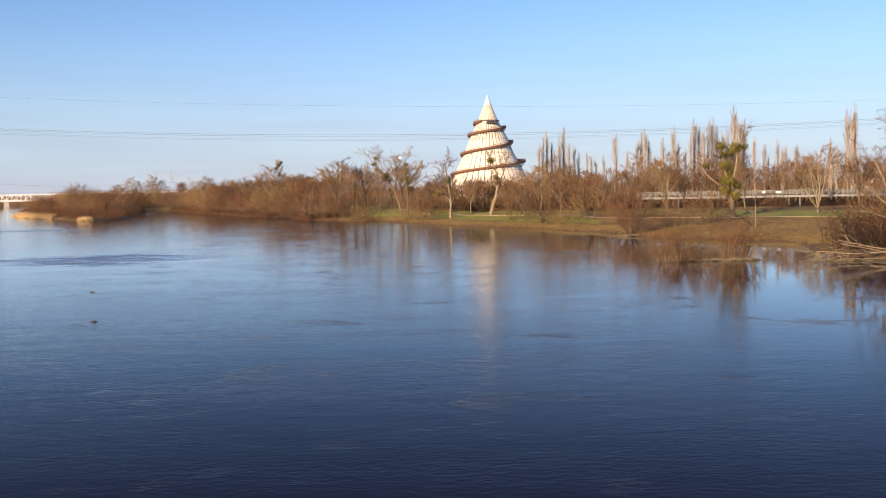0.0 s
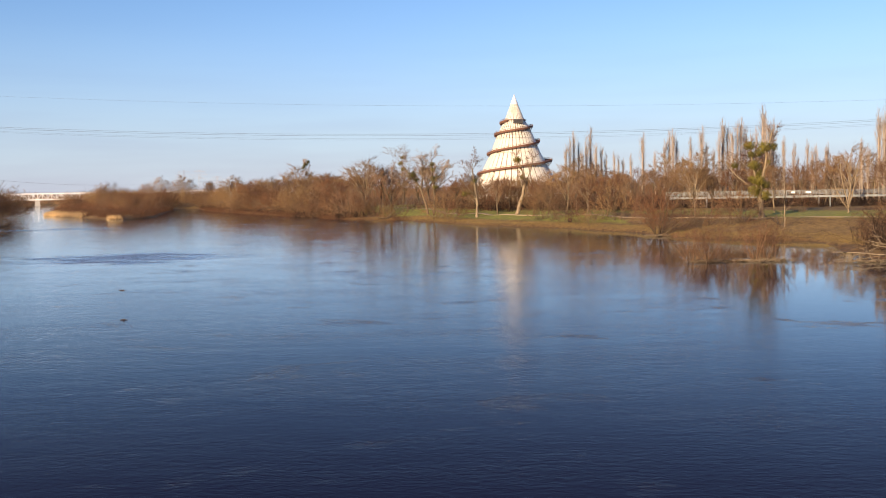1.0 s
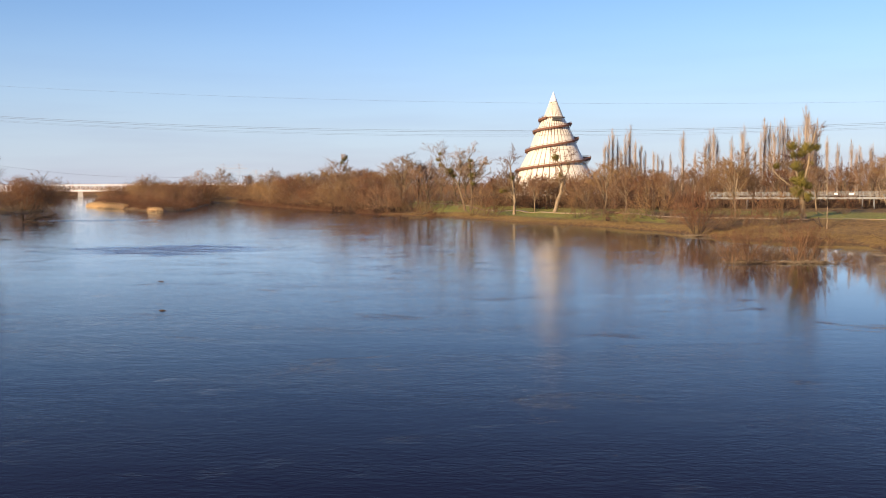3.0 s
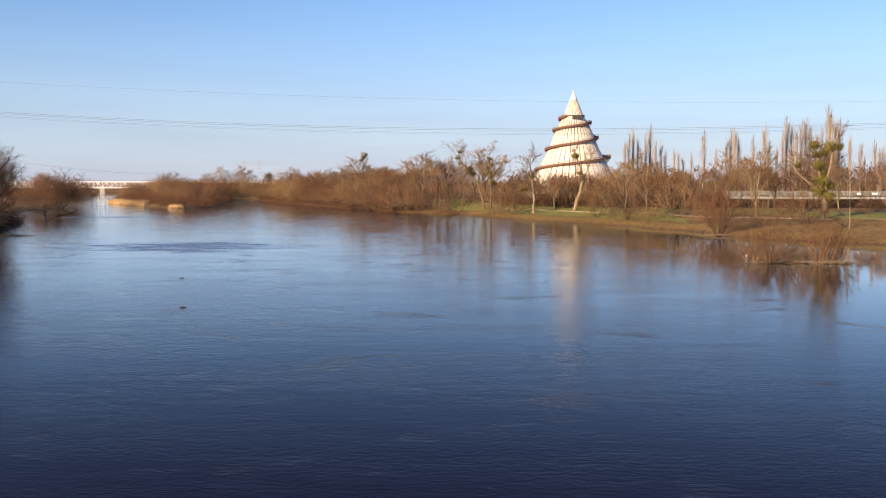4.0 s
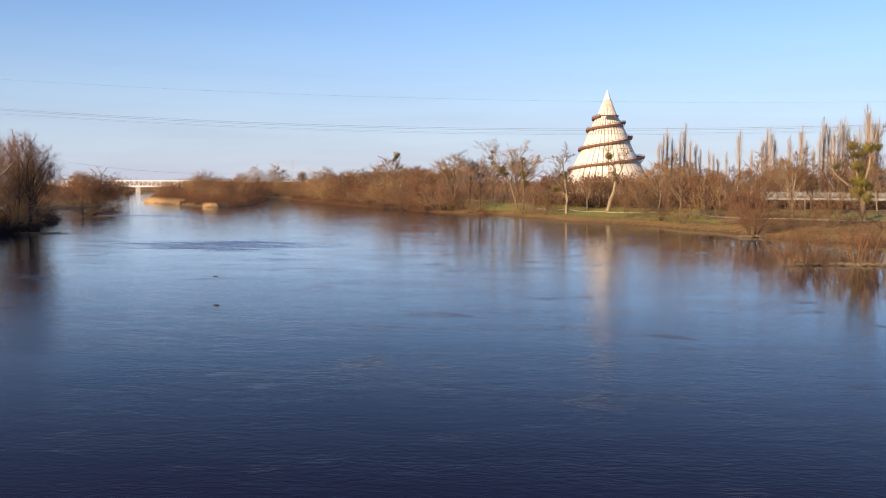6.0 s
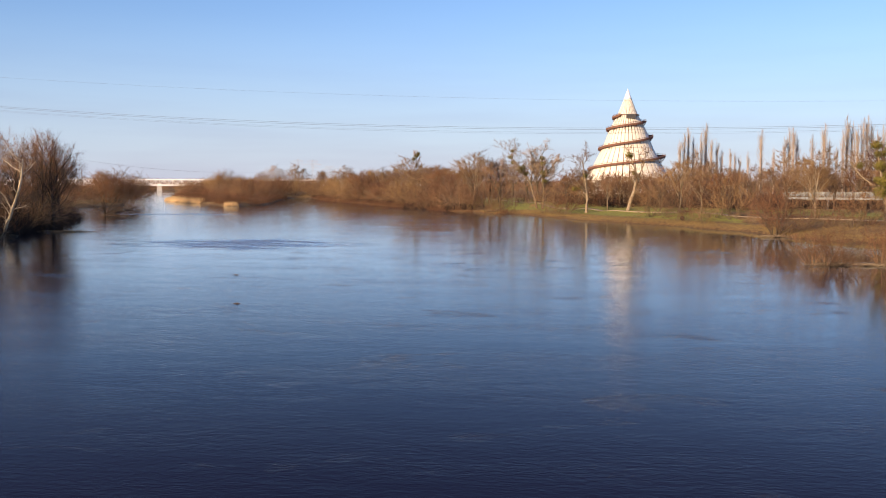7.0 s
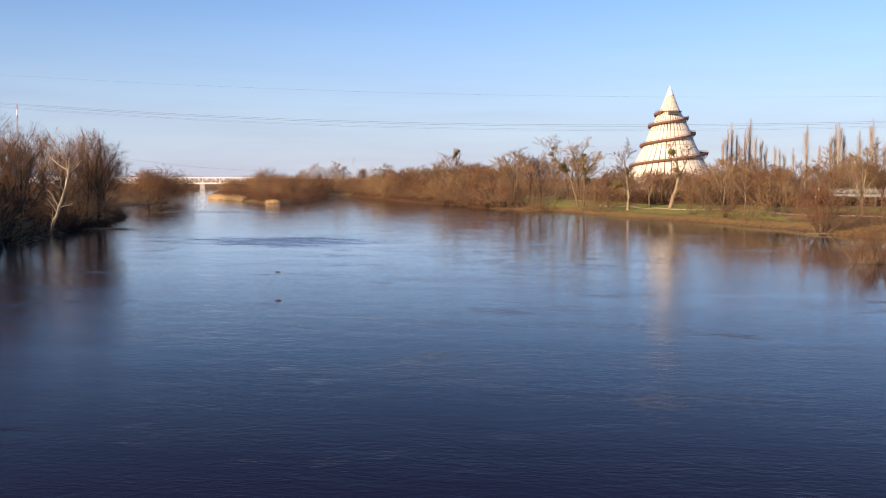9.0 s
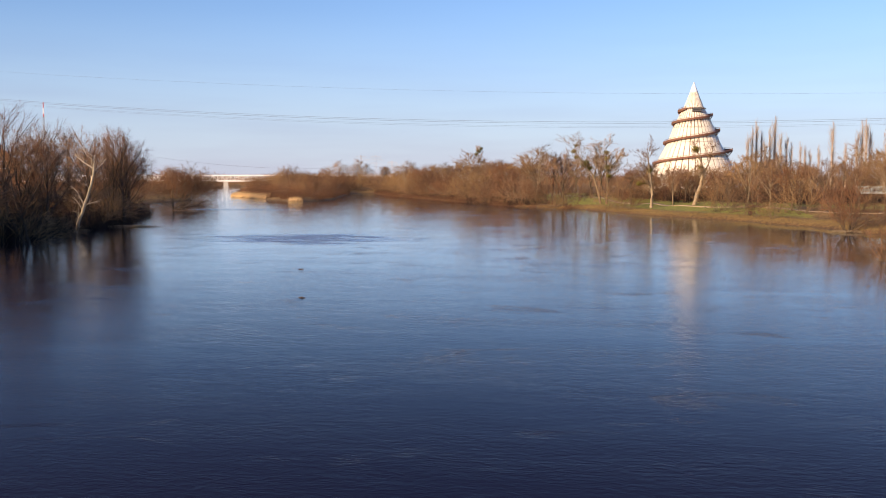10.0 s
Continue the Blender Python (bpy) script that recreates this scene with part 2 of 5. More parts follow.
class Build:
    """Gathers vertices and faces of one mesh."""
    def __init__(self):
        self.v, self.f = [], []

    def box(self, c, s, m=None):
        """A box at centre c of size s, turned by m."""
        n = len(self.v)
        for x in (-0.5, 0.5):
            for y in (-0.5, 0.5):
                for z in (-0.5, 0.5):
                    p = Vector((x * s[0], y * s[1], z * s[2]))
                    self.v.append((m @ p if m else p) + Vector(c))
        for q in ((0, 1, 3, 2), (4, 6, 7, 5), (0, 4, 5, 1), (2, 3, 7, 6), (0, 2, 6, 4), (1, 5, 7, 3)):
            self.f.append([n + i for i in q])
        return self

    def beam(self, a, b, w, h=None):
        """A square bar from a to b."""
        a, b = Vector(a), Vector(b)
        d = b - a
        m = d.to_track_quat("Z", "Y").to_matrix()
        return self.box((a + b) / 2, (w, h or w, d.length), m)

    def tube(self, pts, radii, sides=6):
        """A closed tube along points."""
        base = len(self.v)
        pts = [Vector(p) for p in pts]
        for i, p in enumerate(pts):
            d = (pts[min(i + 1, len(pts) - 1)] - pts[max(i - 1, 0)]).normalized()
            m = d.to_track_quat("Z", "Y").to_matrix()
            for k in range(sides):
                a = 2 * math.pi * k / sides
                self.v.append(p + m @ Vector((math.cos(a) * radii[i], math.sin(a) * radii[i], 0)))
        for i in range(len(pts) - 1):
            for k in range(sides):
                a, b = base + i * sides + k, base + i * sides + (k + 1) % sides
                self.f.append([a, b, b + sides, a + sides])
        self.f.append([base + k for k in range(sides)][::-1])
        self.f.append([base + (len(pts) - 1) * sides + k for k in range(sides)])
        return self

    def mesh(self, name, mat, smooth=False):
        return mesh_of(name, self.v, self.f, mat, smooth)


def spikes(name, p0, p1, r, mat):
    """Many thin three-sided tapering stems in one mesh, from p0 to p1 (arrays), r thick at the foot."""
    p0, p1 = np.asarray(p0, float), np.asarray(p1, float)
    n = len(p0)
    d = p1 - p0
    d /= np.linalg.norm(d, axis=1, keepdims=True) + 1e-9
    ref = np.where(np.abs(d[:, 2:3]) > 0.9, [[1.0, 0, 0]], [[0, 0, 1.0]])
    u = np.cross(d, ref)
    u /= np.linalg.norm(u, axis=1, keepdims=True) + 1e-9
    w = np.cross(d, u)
    r = np.broadcast_to(np.asarray(r, float), (n,))[:, None]
    v = np.empty((n, 4, 3))
    for k in range(3):
        a = 2 * math.pi * k / 3
        v[:, k] = p0 + (u * math.cos(a) + w * math.sin(a)) * r
    v[:, 3] = p1
    base = np.arange(n)[:, None] * 4
    f = np.concatenate([base + [0, 1, 3], base + [1, 2, 3], base + [2, 0, 3]])
    me = bpy.data.meshes.new(name)
    me.vertices.add(n * 4)
    me.vertices.foreach_set("co", v.ravel())
    me.loops.add(len(f) * 3)
    me.loops.foreach_set("vertex_index", f.ravel().astype(np.int32))
    me.polygons.add(len(f))
    me.polygons.foreach_set("loop_start", np.arange(0, len(f) * 3, 3, dtype=np.int32))
    me.update(calc_edges=True)
    me.materials.append(mat)
    return me


# ---- the river's plan ----
RIVER = [(75, -900), (68, -100), (62, 40), (58, 90), (52, 106), (47, 116), (48, 126), (53, 140), (51, 150), (46, 156), (39, 161), (34, 175),
         (30, 192), (21, 213), (9, 229), (-3, 251), (-13, 274), (-18, 290), (-27, 292), (-41, 314), (-58, 351), (-73, 377), (-93, 418),
         (-121, 472), (-163, 578), (-176, 596), (-172, 560), (-149, 473), (-127, 388), (-134, 362), (-176, 419), (-207, 468), (-228, 530),
         (-310, 720), (-452, 1050), (-480, 1130), (-620, 1240), (-2600, 1700), (-2600, 1540), (-720, 1130), (-545, 1035), (-392, 835), (-320, 678),
         (-228, 465), (-181, 372), (-174, 316), (-152, 272), (-122, 224), (-101, 173), (-99, 150), (-91.5, 122), (-88, 108), (-82, 80), (-74, 0), (-78, -900)]
TRAIL = [(-70, 520), (-36, 385), (-4, 291), (14, 253), (28, 238), (37, 217), (52, 191), (62, 176), (76, 170), (98, 160), (135, 142)]


def off_line(x, y, line, closed):
    """The distance of points from a line of the plan."""
    best = np.full(x.shape, 1e9)
    pts = line + line[:1] if closed else line
    for (ax, ay), (bx, by) in zip(pts, pts[1:]):
        dx, dy = bx - ax, by - ay
        t = np.clip(((x - ax) * dx + (y - ay) * dy) / (dx * dx + dy * dy), 0, 1)
        best = np.minimum(best, np.hypot(x - ax - t * dx, y - ay - t * dy))
    return best


def inside(x, y, poly):
    odd = np.zeros(x.shape, bool)
    for (ax, ay), (bx, by) in zip(poly, poly[1:] + poly[:1]):
        cross = (ay > y) != (by > y)
        odd ^= cross & (x < (bx - ax) * (y - ay) / (by - ay + 1e-12) + ax)
    return odd


def wobble(x, y):
    return (np.sin(x * 0.31 + 1.3 * np.sin(y * 0.17)) + np.sin(y * 0.23 + 1.7 * np.sin(x * 0.13 + 2)) + 0.7 * np.sin(x * 0.9 + y * 0.7) + 0.5 * np.sin(1.7 * y - 1.1 * x))


def shore_off(x, y):
    """Metres from the water's edge: positive on land."""
    d = off_line(x, y, RIVER, True)
    return np.where(inside(x, y, RIVER), -d, d) + 0.45 * wobble(x, y)


def ground_z(x, y):
    x, y = np.asarray(x, float), np.asarray(y, float)
    s = shore_off(x, y)
    up = np.interp(s, [-12, -3, 0, 1.2, 5, 14, 24, 45, 120], [-3, -1.2, -0.15, 0.5, 0.8, 1.7, 2.7, 3.1, 3.5])
    return up + 0.06 * wobble(x * 1.3 + 4, y * 1.3) * np.clip(s, 0, 1)


def gz(x, y):
    return float(ground_z(np.array([x]), np.array([y]))[0])


def make_ground():
    ring = np.concatenate([[0], np.geomspace(20, 90, 12), np.linspace(94, 330, 150), np.geomspace(335, 900, 80), np.geomspace(930, 4900, 30)])
    ang = np.radians(np.concatenate([np.linspace(-42, 34, 300), np.linspace(36, 316, 90)]))
    rr, aa = np.meshgrid(ring, ang, indexing="ij")
    x, y = rr * np.sin(aa), rr * np.cos(aa)
    z = ground_z(x, y)
    n, k = rr.shape
    v = np.stack([x, y, z], -1).reshape(-1, 3)
    i, j = np.meshgrid(np.arange(n - 1), np.arange(k), indexing="ij")
    a, b = i * k + j, i * k + (j + 1) % k
    f = np.stack([a, b, b + k, a + k], -1).reshape(-1, 4)
    me = bpy.data.meshes.new("ground")
    me.vertices.add(len(v))
    me.vertices.foreach_set("co", v.ravel())
    me.loops.add(f.size)
    me.loops.foreach_set("vertex_index", f.ravel().astype(np.int32))
    me.polygons.add(len(f))
    me.polygons.foreach_set("loop_start", np.arange(0, f.size, 4, dtype=np.int32))
    me.update(calc_edges=True)
    me.shade_smooth()
    me.materials.append(GROUND)
    s, p = shore_off(x, y).ravel(), off_line(x, y, TRAIL, False).ravel()
    east = (x.ravel() > -40) & (y.ravel() < 400)
    lawn = np.clip((34 - p) / 14, 0, 1) * np.clip((s - np.where(x.ravel() > 34, 21, 5)) / 5, 0, 1) * east
    for key, val in (("lawn", lawn), ("shore", np.clip(1 - (s - 0.4) / 1.2, 0, 1))):
        me.attributes.new(key, "FLOAT", "POINT").data.foreach_set("value", val.astype(np.float32))
    tagged(new("ground", me), "river banks of grass, dry grass and bare earth", "ground", kind="structure")
    w = Build()
    w.v, w.f = [(-4900, -4900, 0), (4900, -4900, 0), (4900, 4900, 0), (-4900, 4900, 0)], [(0, 1, 2, 3)]
    tagged(new("water", w.mesh("water", WATER)), "wide dark blue river with gentle ripples", "river", kind="structure")


make_ground()


def ribbon(name, line, width, mat, lift, label, category):
    pts = []
    for (ax, ay), (bx, by) in zip(line, line[1:]):
        n = max(2, int(math.hypot(bx - ax, by - ay) / 2))
        pts += [(ax + (bx - ax) * k / n, ay + (by - ay) * k / n) for k in range(n)]
    # round the corners
    for _ in range(12):
        pts = [pts[0]] + [((a[0] + 2 * b[0] + c[0]) / 4, (a[1] + 2 * b[1] + c[1]) / 4) for a, b, c in zip(pts, pts[1:], pts[2:])] + [pts[-1]]
    v, f = [], []
    for i, p in enumerate(pts):
        a, b = pts[max(i - 1, 0)], pts[min(i + 1, len(pts) - 1)]
        d = Vector((b[0] - a[0], b[1] - a[1])).normalized()
        z = gz(*p)
        for k, dz in ((-0.5, -0.25), (-0.48, 0), (0.48, 0), (0.5, -0.25)):
            v.append((p[0] - d.y * width * k, p[1] + d.x * width * k, z + lift + dz))
    for i in range(len(pts) - 1):
        for k in range(3):
            f.append((i * 4 + k, i * 4 + k + 1, i * 4 + k + 5, i * 4 + k + 4))
    tagged(new(name, mesh_of(name, v, f, mat)), label, category, kind="structure")


ribbon("path", TRAIL, 1.3, PATHWAY, 0.10, "pale gravel footpath along the grassy bank", "path")


# ---- trees ----
class Grow:
    """Grows one bare tree: tubes for wood, thin stems for twigs."""
    def __init__(self, seed):
        self.r = random.Random(seed)
        self.wood = Build()
        self.a, self.b, self.t = [], [], []
        self.tips = []

    def turn(self, d, spread):
        r = self.r
        v = Vector((r.gauss(0, 1), r.gauss(0, 1), r.gauss(0, 1)))
        v = (v - v.dot(d) * d).normalized()
        a = radians(spread)
        return (d * math.cos(a) + v * math.sin(a)).normalized()

    def limb(self, p, d, length, rad, level, spec):
        """spec: one dict a level: n, spread, frac, start, wander, lift, segs; the last level are twigs."""
        r, s = self.r, spec[level]
        segs = s.get("segs", 4)
        pts, rads, dirs = [p], [rad], [d]
        end = s.get("end", 0.3)
        for i in range(segs):
            d = self.turn(d, abs(r.gauss(0, s.get("wander", 8))))
            d = (d + Vector((0, 0, s.get("lift", 0.05)))).normalized()
            p = p + d * (length / segs)
            pts.append(p), dirs.append(d), rads.append(rad * (1 - (1 - end) * (i + 1) / segs))
        self.wood.tube(pts, rads, 7 if level == 0 else 4 if level == 1 else 3)
        nxt = spec[level + 1]
        for k in range(nxt["n"]):
            f = nxt.get("start", 0.3) + (1 - nxt.get("start", 0.3)) * (k + r.random()) / nxt["n"]
            f = min(f, 0.999)
            i = int(f * segs)
            q = pts[i].lerp(pts[i + 1], f * segs - i)
            dd = self.turn(dirs[i + 1], nxt["spread"] * r.uniform(0.6, 1.35))
            dd = (dd + Vector((0, 0, nxt.get("rise", 0.0)))).normalized()
            ln = length * nxt["frac"] * r.uniform(0.6, 1.25) * (1.15 - nxt.get("taper", 0.5) * f)
            if level + 2 == len(spec):
                self.a.append(q), self.b.append(q + dd * ln), self.t.append(nxt["rad"])
                if not nxt.get("fork", True):
                    continue
                # a side shoot
                self.a.append(q + dd * ln * 0.35)
                self.b.append(q + dd * ln * 0.35 + self.turn(dd, 38) * ln * 0.6)
                self.t.append(nxt["rad"] * 0.75)
            else:
                self.limb(q, dd, ln, rads[i] * nxt.get("rfrac", 0.45), level + 1, spec)
        if level == 0:
            self.tips.append(p)
        elif level == 1:
            self.tips.append(pts[-2])

    def done(self, name, label, category, bark, twig, group):
        root = thing(name, (0, 0, 0), label, category, group)
        part("trunk", self.wood.mesh("trunk", bark, True), root)
        part("crown", spikes("crown", self.a, self.b, self.t, twig), root, "bare winter twigs")
        return root


def fan_tree(seed, h, name, label, category, bark, twig, group, fork=0.28, low=0.3, centre=0.56, wide=0.33, tall=0.45, limbs=11, subs=7, twigs=1200, rad=0.021, up=0.25, stout=0.016, mess=0.36, reach=0.09, fine=0.16):
    """A bare plant whose limbs fan out to a rounded, lumpy crown of fine twigs. fork: where the limbs leave the trunk (0: from the ground);
    low: sine of the lowest limb's angle; centre, wide and tall: the crown, as shares of the height."""
    g = np.random.default_rng(seed)
    c, ell = np.array([0, 0, centre * h]), np.array([wide, wide, tall]) * h
    shift = g.uniform(0, 6.3, 3)

    def hull(d, f):
        """Places at the share f of the way to the crown's surface, the way d."""
        lump = 1 + 0.10 * np.sin(3.1 * d[:, 0:1] + shift[0]) + 0.10 * np.sin(4.3 * d[:, 1:2] + shift[1]) + 0.06 * np.sin(7 * d[:, 2:3] + 5 * d[:, 0:1] + shift[2])
        return c + d * ell * lump * f

    def unit(v):
        return v / (np.linalg.norm(v, axis=1, keepdims=True) + 1e-9)

    k = np.arange(limbs)
    az = 2.4 * k + g.uniform(-0.4, 0.4, limbs)
    sn = np.clip(low + (1 - low) * (k + g.random(limbs)) / limbs, -0.95, 0.985)
    cs = np.sqrt(1 - sn * sn)
    d = np.column_stack([np.cos(az) * cs, np.sin(az) * cs, sn])
    end = hull(d, g.uniform(0.7, 0.88, (limbs, 1)))
    if fork > 0:
        tilt = g.normal(0, 0.03 * h, 2)
        top = np.array([tilt[0], tilt[1], h * (fork + 0.3)])
        foot = np.array([0, 0, -0.4])
        share = np.clip(fork / (fork + 0.3) + (1 - fork / (fork + 0.3)) * (k + 0.2) / limbs, 0, 0.98)[:, None]
        start = foot + (top - foot) * share
    else:
        start = np.column_stack([np.cos(az), np.sin(az), np.full(limbs, -5.0)]) * [0.05 * h, 0.05 * h, 0.06]
    bend = start + (end - start) * [0.36, 0.36, 0.56] + g.normal(0, 0.025 * h, (limbs, 3))
    wood = Build()
    if fork > 0:
        wood.tube([foot, foot + (top - foot) * 0.5 + [0.012 * h * g.normal(), 0.012 * h * g.normal(), 0], top], [stout * h, stout * h * 0.75, stout * h * 0.3], 7)
    u = np.linspace(0, 1, 6)[:, None]
    paths = []
    for q in range(limbs):
        pts = start[q] * (1 - u) ** 2 + bend[q] * 2 * u * (1 - u) + end[q] * u ** 2
        pts[1:-1] += g.normal(0, 0.008 * h, (4, 3))
        thick = stout * h * (0.5 if fork > 0 else 0.42) * g.uniform(0.7, 1.1)
        wood.tube(list(pts), list(np.linspace(thick, thick * 0.25, 6)), 4)
        paths.append(pts)
    paths = np.array(paths)

    def along(which, f):
        i = np.minimum((f * 5).astype(int), 4)
        w = (f * 5 - i)[:, None]
        return paths[which, i] * (1 - w) + paths[which, i + 1] * w

    which = np.repeat(k, subs)
    n = len(which)
    a = along(which, g.uniform(0.3, 1.0, n))
    aim = unit(d[which] + g.normal(0, 0.33, (n, 3)))
    b = hull(aim, g.uniform(0.72, 0.97, (n, 1)))
    span = np.linalg.norm(b - a, axis=1, keepdims=True)
    b = a + (b - a) * np.minimum(1, 0.36 * h / (span + 1e-9))
    b[:, 2] = np.maximum(b[:, 2], 0.15)
    # twigs along the branches
    pick = g.integers(0, n, twigs)
    f = g.uniform(0.15, 1.0, (twigs, 1))
    p = a[pick] + (b[pick] - a[pick]) * f
    out = unit((p - c) / ell)
    e = unit(0.7 * unit(b[pick] - a[pick]) + 0.45 * out + [0, 0, up] + g.normal(0, mess, (twigs, 3)))
    q = p + e * (h * reach * g.uniform(0.5, 1.5, (twigs, 1)))
    q[:, 2] = np.maximum(q[:, 2], 0.1)
    root = thing(name, (0, 0, 0), label, category, group)
    part("trunk", wood.mesh("trunk", bark, True), root)
    part("crown", spikes("crown", np.concatenate([a, p]), np.concatenate([b, q]), np.concatenate([np.full(n, stout * h * fine), np.full(twigs, rad)]), twig), root, "bare winter twigs")
    return root


def broad_tree(seed, h, bark=None, twig=None, label="bare brown deciduous tree in winter on the river bank", group="bank trees", **form):
    return fan_tree(seed, h, "bare_tree", label, "tree", bark or BARK, twig or TWIG, group, **form)


def mound_bush(seed, h, twig):
    """A willow mound: stems from the ground, twigs down to the water."""
    return fan_tree(seed, h, "willow_bush", "many-stemmed bare willow bush with golden brown twigs", "bush", BARK, twig, "bank bushes",
                    fork=0, low=0.0, centre=0.22, wide=0.62, tall=0.74, limbs=17, subs=7, twigs=1150, rad=0.018, up=0.15, stout=0.013)


def poplar_tree(seed, h):
    """A narrow plume: leaders and twigs that all rise along the trunk."""
    g = np.random.default_rng(seed)
    wood = Build()
    n = 5
    foot = np.column_stack([g.normal(0, 0.2, n), g.normal(0, 0.2, n), np.full(n, -0.4)])
    foot[1:, 2] = h * g.uniform(0.06, 0.4, n - 1)
    head = np.column_stack([g.normal(0, 0.012 * h, n), g.normal(0, 0.012 * h, n), h * g.uniform(0.6, 0.88, n)])
    head[0] = (0, 0, h * 0.97)
    for q in range(n):
        m = foot[q] * 0.5 + head[q] * 0.5 + [head[q][0] * 0.3, head[q][1] * 0.3, 0]
        r = h * (0.011 if q == 0 else 0.005)
        wood.tube([foot[q], m, head[q]], [r, r * 0.6, 0.02], 5)
    k = 150
    z = h * g.uniform(0.05, 0.9, k) ** 0.9
    axis = g.integers(0, n, k)
    f = np.clip((z - foot[axis, 2]) / (head[axis, 2] - foot[axis, 2]), 0, 0.97)[:, None]
    a = foot[axis] * (1 - f) + head[axis] * f
    az = g.uniform(0, 6.3, k)
    ln = h * g.uniform(0.09, 0.2, k) * np.interp(a[:, 2] / h, [0, 0.25, 0.6, 1], [0.8, 1.0, 0.85, 0.45])
    t = np.radians(g.uniform(6, 22, k) * np.interp(a[:, 2] / h, [0, 0.5, 1], [1.1, 0.9, 0.4]))
    b = a + np.column_stack([np.cos(az) * np.sin(t), np.sin(az) * np.sin(t), np.cos(t)]) * ln[:, None]
    w = 900
    pick = g.integers(0, k, w)
    p = a[pick] + (b[pick] - a[pick]) * g.uniform(0.1, 1, (w, 1))
    e = (b[pick] - a[pick]) / ln[pick][:, None] + g.normal(0, 0.17, (w, 3)) + [0, 0, 0.2]
    e /= np.linalg.norm(e, axis=1, keepdims=True)
    q = p + e * (h * g.uniform(0.03, 0.075, (w, 1)))
    root = thing("poplar_tree", (0, 0, 0), "tall slim bare columnar poplar with pale upright twigs", "tree", "row of poplars")
    part("trunk", wood.mesh("trunk", TWIG_POPLAR, True), root)
    part("crown", spikes("crown", np.concatenate([a, p]), np.concatenate([b, q]), np.concatenate([np.full(k, 0.028), np.full(w, 0.017)]), TWIG_POPLAR), root, "bare winter twigs")
    return root


def willow_bush(seed, h, twig, stems=12, spread=52, bark=None, name="willow_bush", label="many-stemmed bare willow bush with golden brown twigs", group="bank bushes", n2=7, n3=9, twigs=0.032):
    g = Grow(seed)
    for k in range(stems):
        a = 2 * math.pi * (k + g.r.random()) / stems
        t = radians(g.r.uniform(4, spread))
        d = Vector((math.cos(a) * math.sin(t), math.sin(a) * math.sin(t), math.cos(t)))
        g.limb(Vector((math.cos(a) * h * 0.05, math.sin(a) * h * 0.05, -0.3)), d, h * g.r.uniform(0.7, 0.95), h * 0.009, 0, [
            dict(segs=4, wander=7, lift=0.05, end=0.25),
            dict(n=n2, spread=34, frac=0.42, start=0.15, wander=10, lift=0.05, segs=3, rfrac=0.5, taper=0.4),
            dict(n=n3, spread=42, frac=0.62, start=0.05, rise=0.03, rad=twigs, fork=twigs < 0.03)])
    return g.done(name, label, "bush", bark or BARK, twig, group)


def spin(x, y, size=1.0, turn=0.0, sink=0.0, tall=None):
    return Matrix.LocRotScale((x, y, gz(x, y) - sink), Euler((0, 0, radians(turn))), (size, size, tall or size))


class Stock:
    """Kinds of one plant that are set out again and again."""
    def __init__(self, protos, height):
        self.p, self.used = protos, set()
        self.h = sum(max(v.co.z for v in p.children[1].data.vertices) for p in protos) / len(protos)

    def put(self, k, x, y, h, turn, wide=1.0):
        ob = self.p[k % len(self.p)]
        s = h / self.h
        m = spin(x, y, s * wide, turn, 0.1, s)
        if ob.name in self.used:
            return copy_thing(ob, m)
        self.used.add(ob.name)
        ob.matrix_basis = m
        return ob


rnd = random.Random(11)
BROAD = Stock([broad_tree(s, 14, twig=t, bark=b, **f) for s, t, b, f in (
    (1, TWIG, BARK_PALE, {}), (2, TWIG_RED, BARK, dict(wide=0.38, limbs=13)), (3, TWIG, BARK, dict(fork=0.14, wide=0.4, low=0.1)),
    (4, TWIG_GOLD, BARK_PALE, dict(wide=0.36, fork=0.2)), (5, TWIG, BARK, dict(wide=0.27, centre=0.58, up=0.4)))], 14)
POPLAR = Stock([poplar_tree(s, 26) for s in (21, 22, 23, 24)], 26)
# dark bark here stands in for shade on the trunks
NEAR = Stock([broad_tree(s, 15, BARK_DARK, t, fork=f, low=-0.15, centre=0.58, wide=w, tall=0.42, limbs=13, subs=10, twigs=2600, rad=0.009, up=0.1, stout=0.012, mess=0.6, reach=0.055, fine=0.1)
              for s, t, f, w in ((6, TWIG, 0.2, 0.34), (7, TWIG_RED, 0.26, 0.3), (8, TWIG, 0.16, 0.38), (9, TWIG, 0.3, 0.32))], 15)
BUSH = Stock([mound_bush(31, 8, TWIG_GOLD), mound_bush(32, 8, TWIG), mound_bush(33, 8, TWIG_RED)], 8)


def scatter(poly, n, gap, smin=2.0):
    """Random places in a stretch of the plan, on land, with a gap between them."""
    xs, ys = [p[0] for p in poly], [p[1] for p in poly]
    out, tries = [], 0
    while len(out) < n and tries < n * 60:
        tries += 1
        x, y = rnd.uniform(min(xs), max(xs)), rnd.uniform(min(ys), max(ys))
        X, Y = np.array([x]), np.array([y])
        if not inside(X, Y, poly)[0] or shore_off(X, Y)[0] < smin or off_line(X, Y, TRAIL, False)[0] < 2.5:
            continue
        if all((x - a) ** 2 + (y - b) ** 2 > gap * gap for a, b in out):
            out.append((x, y))
    return out


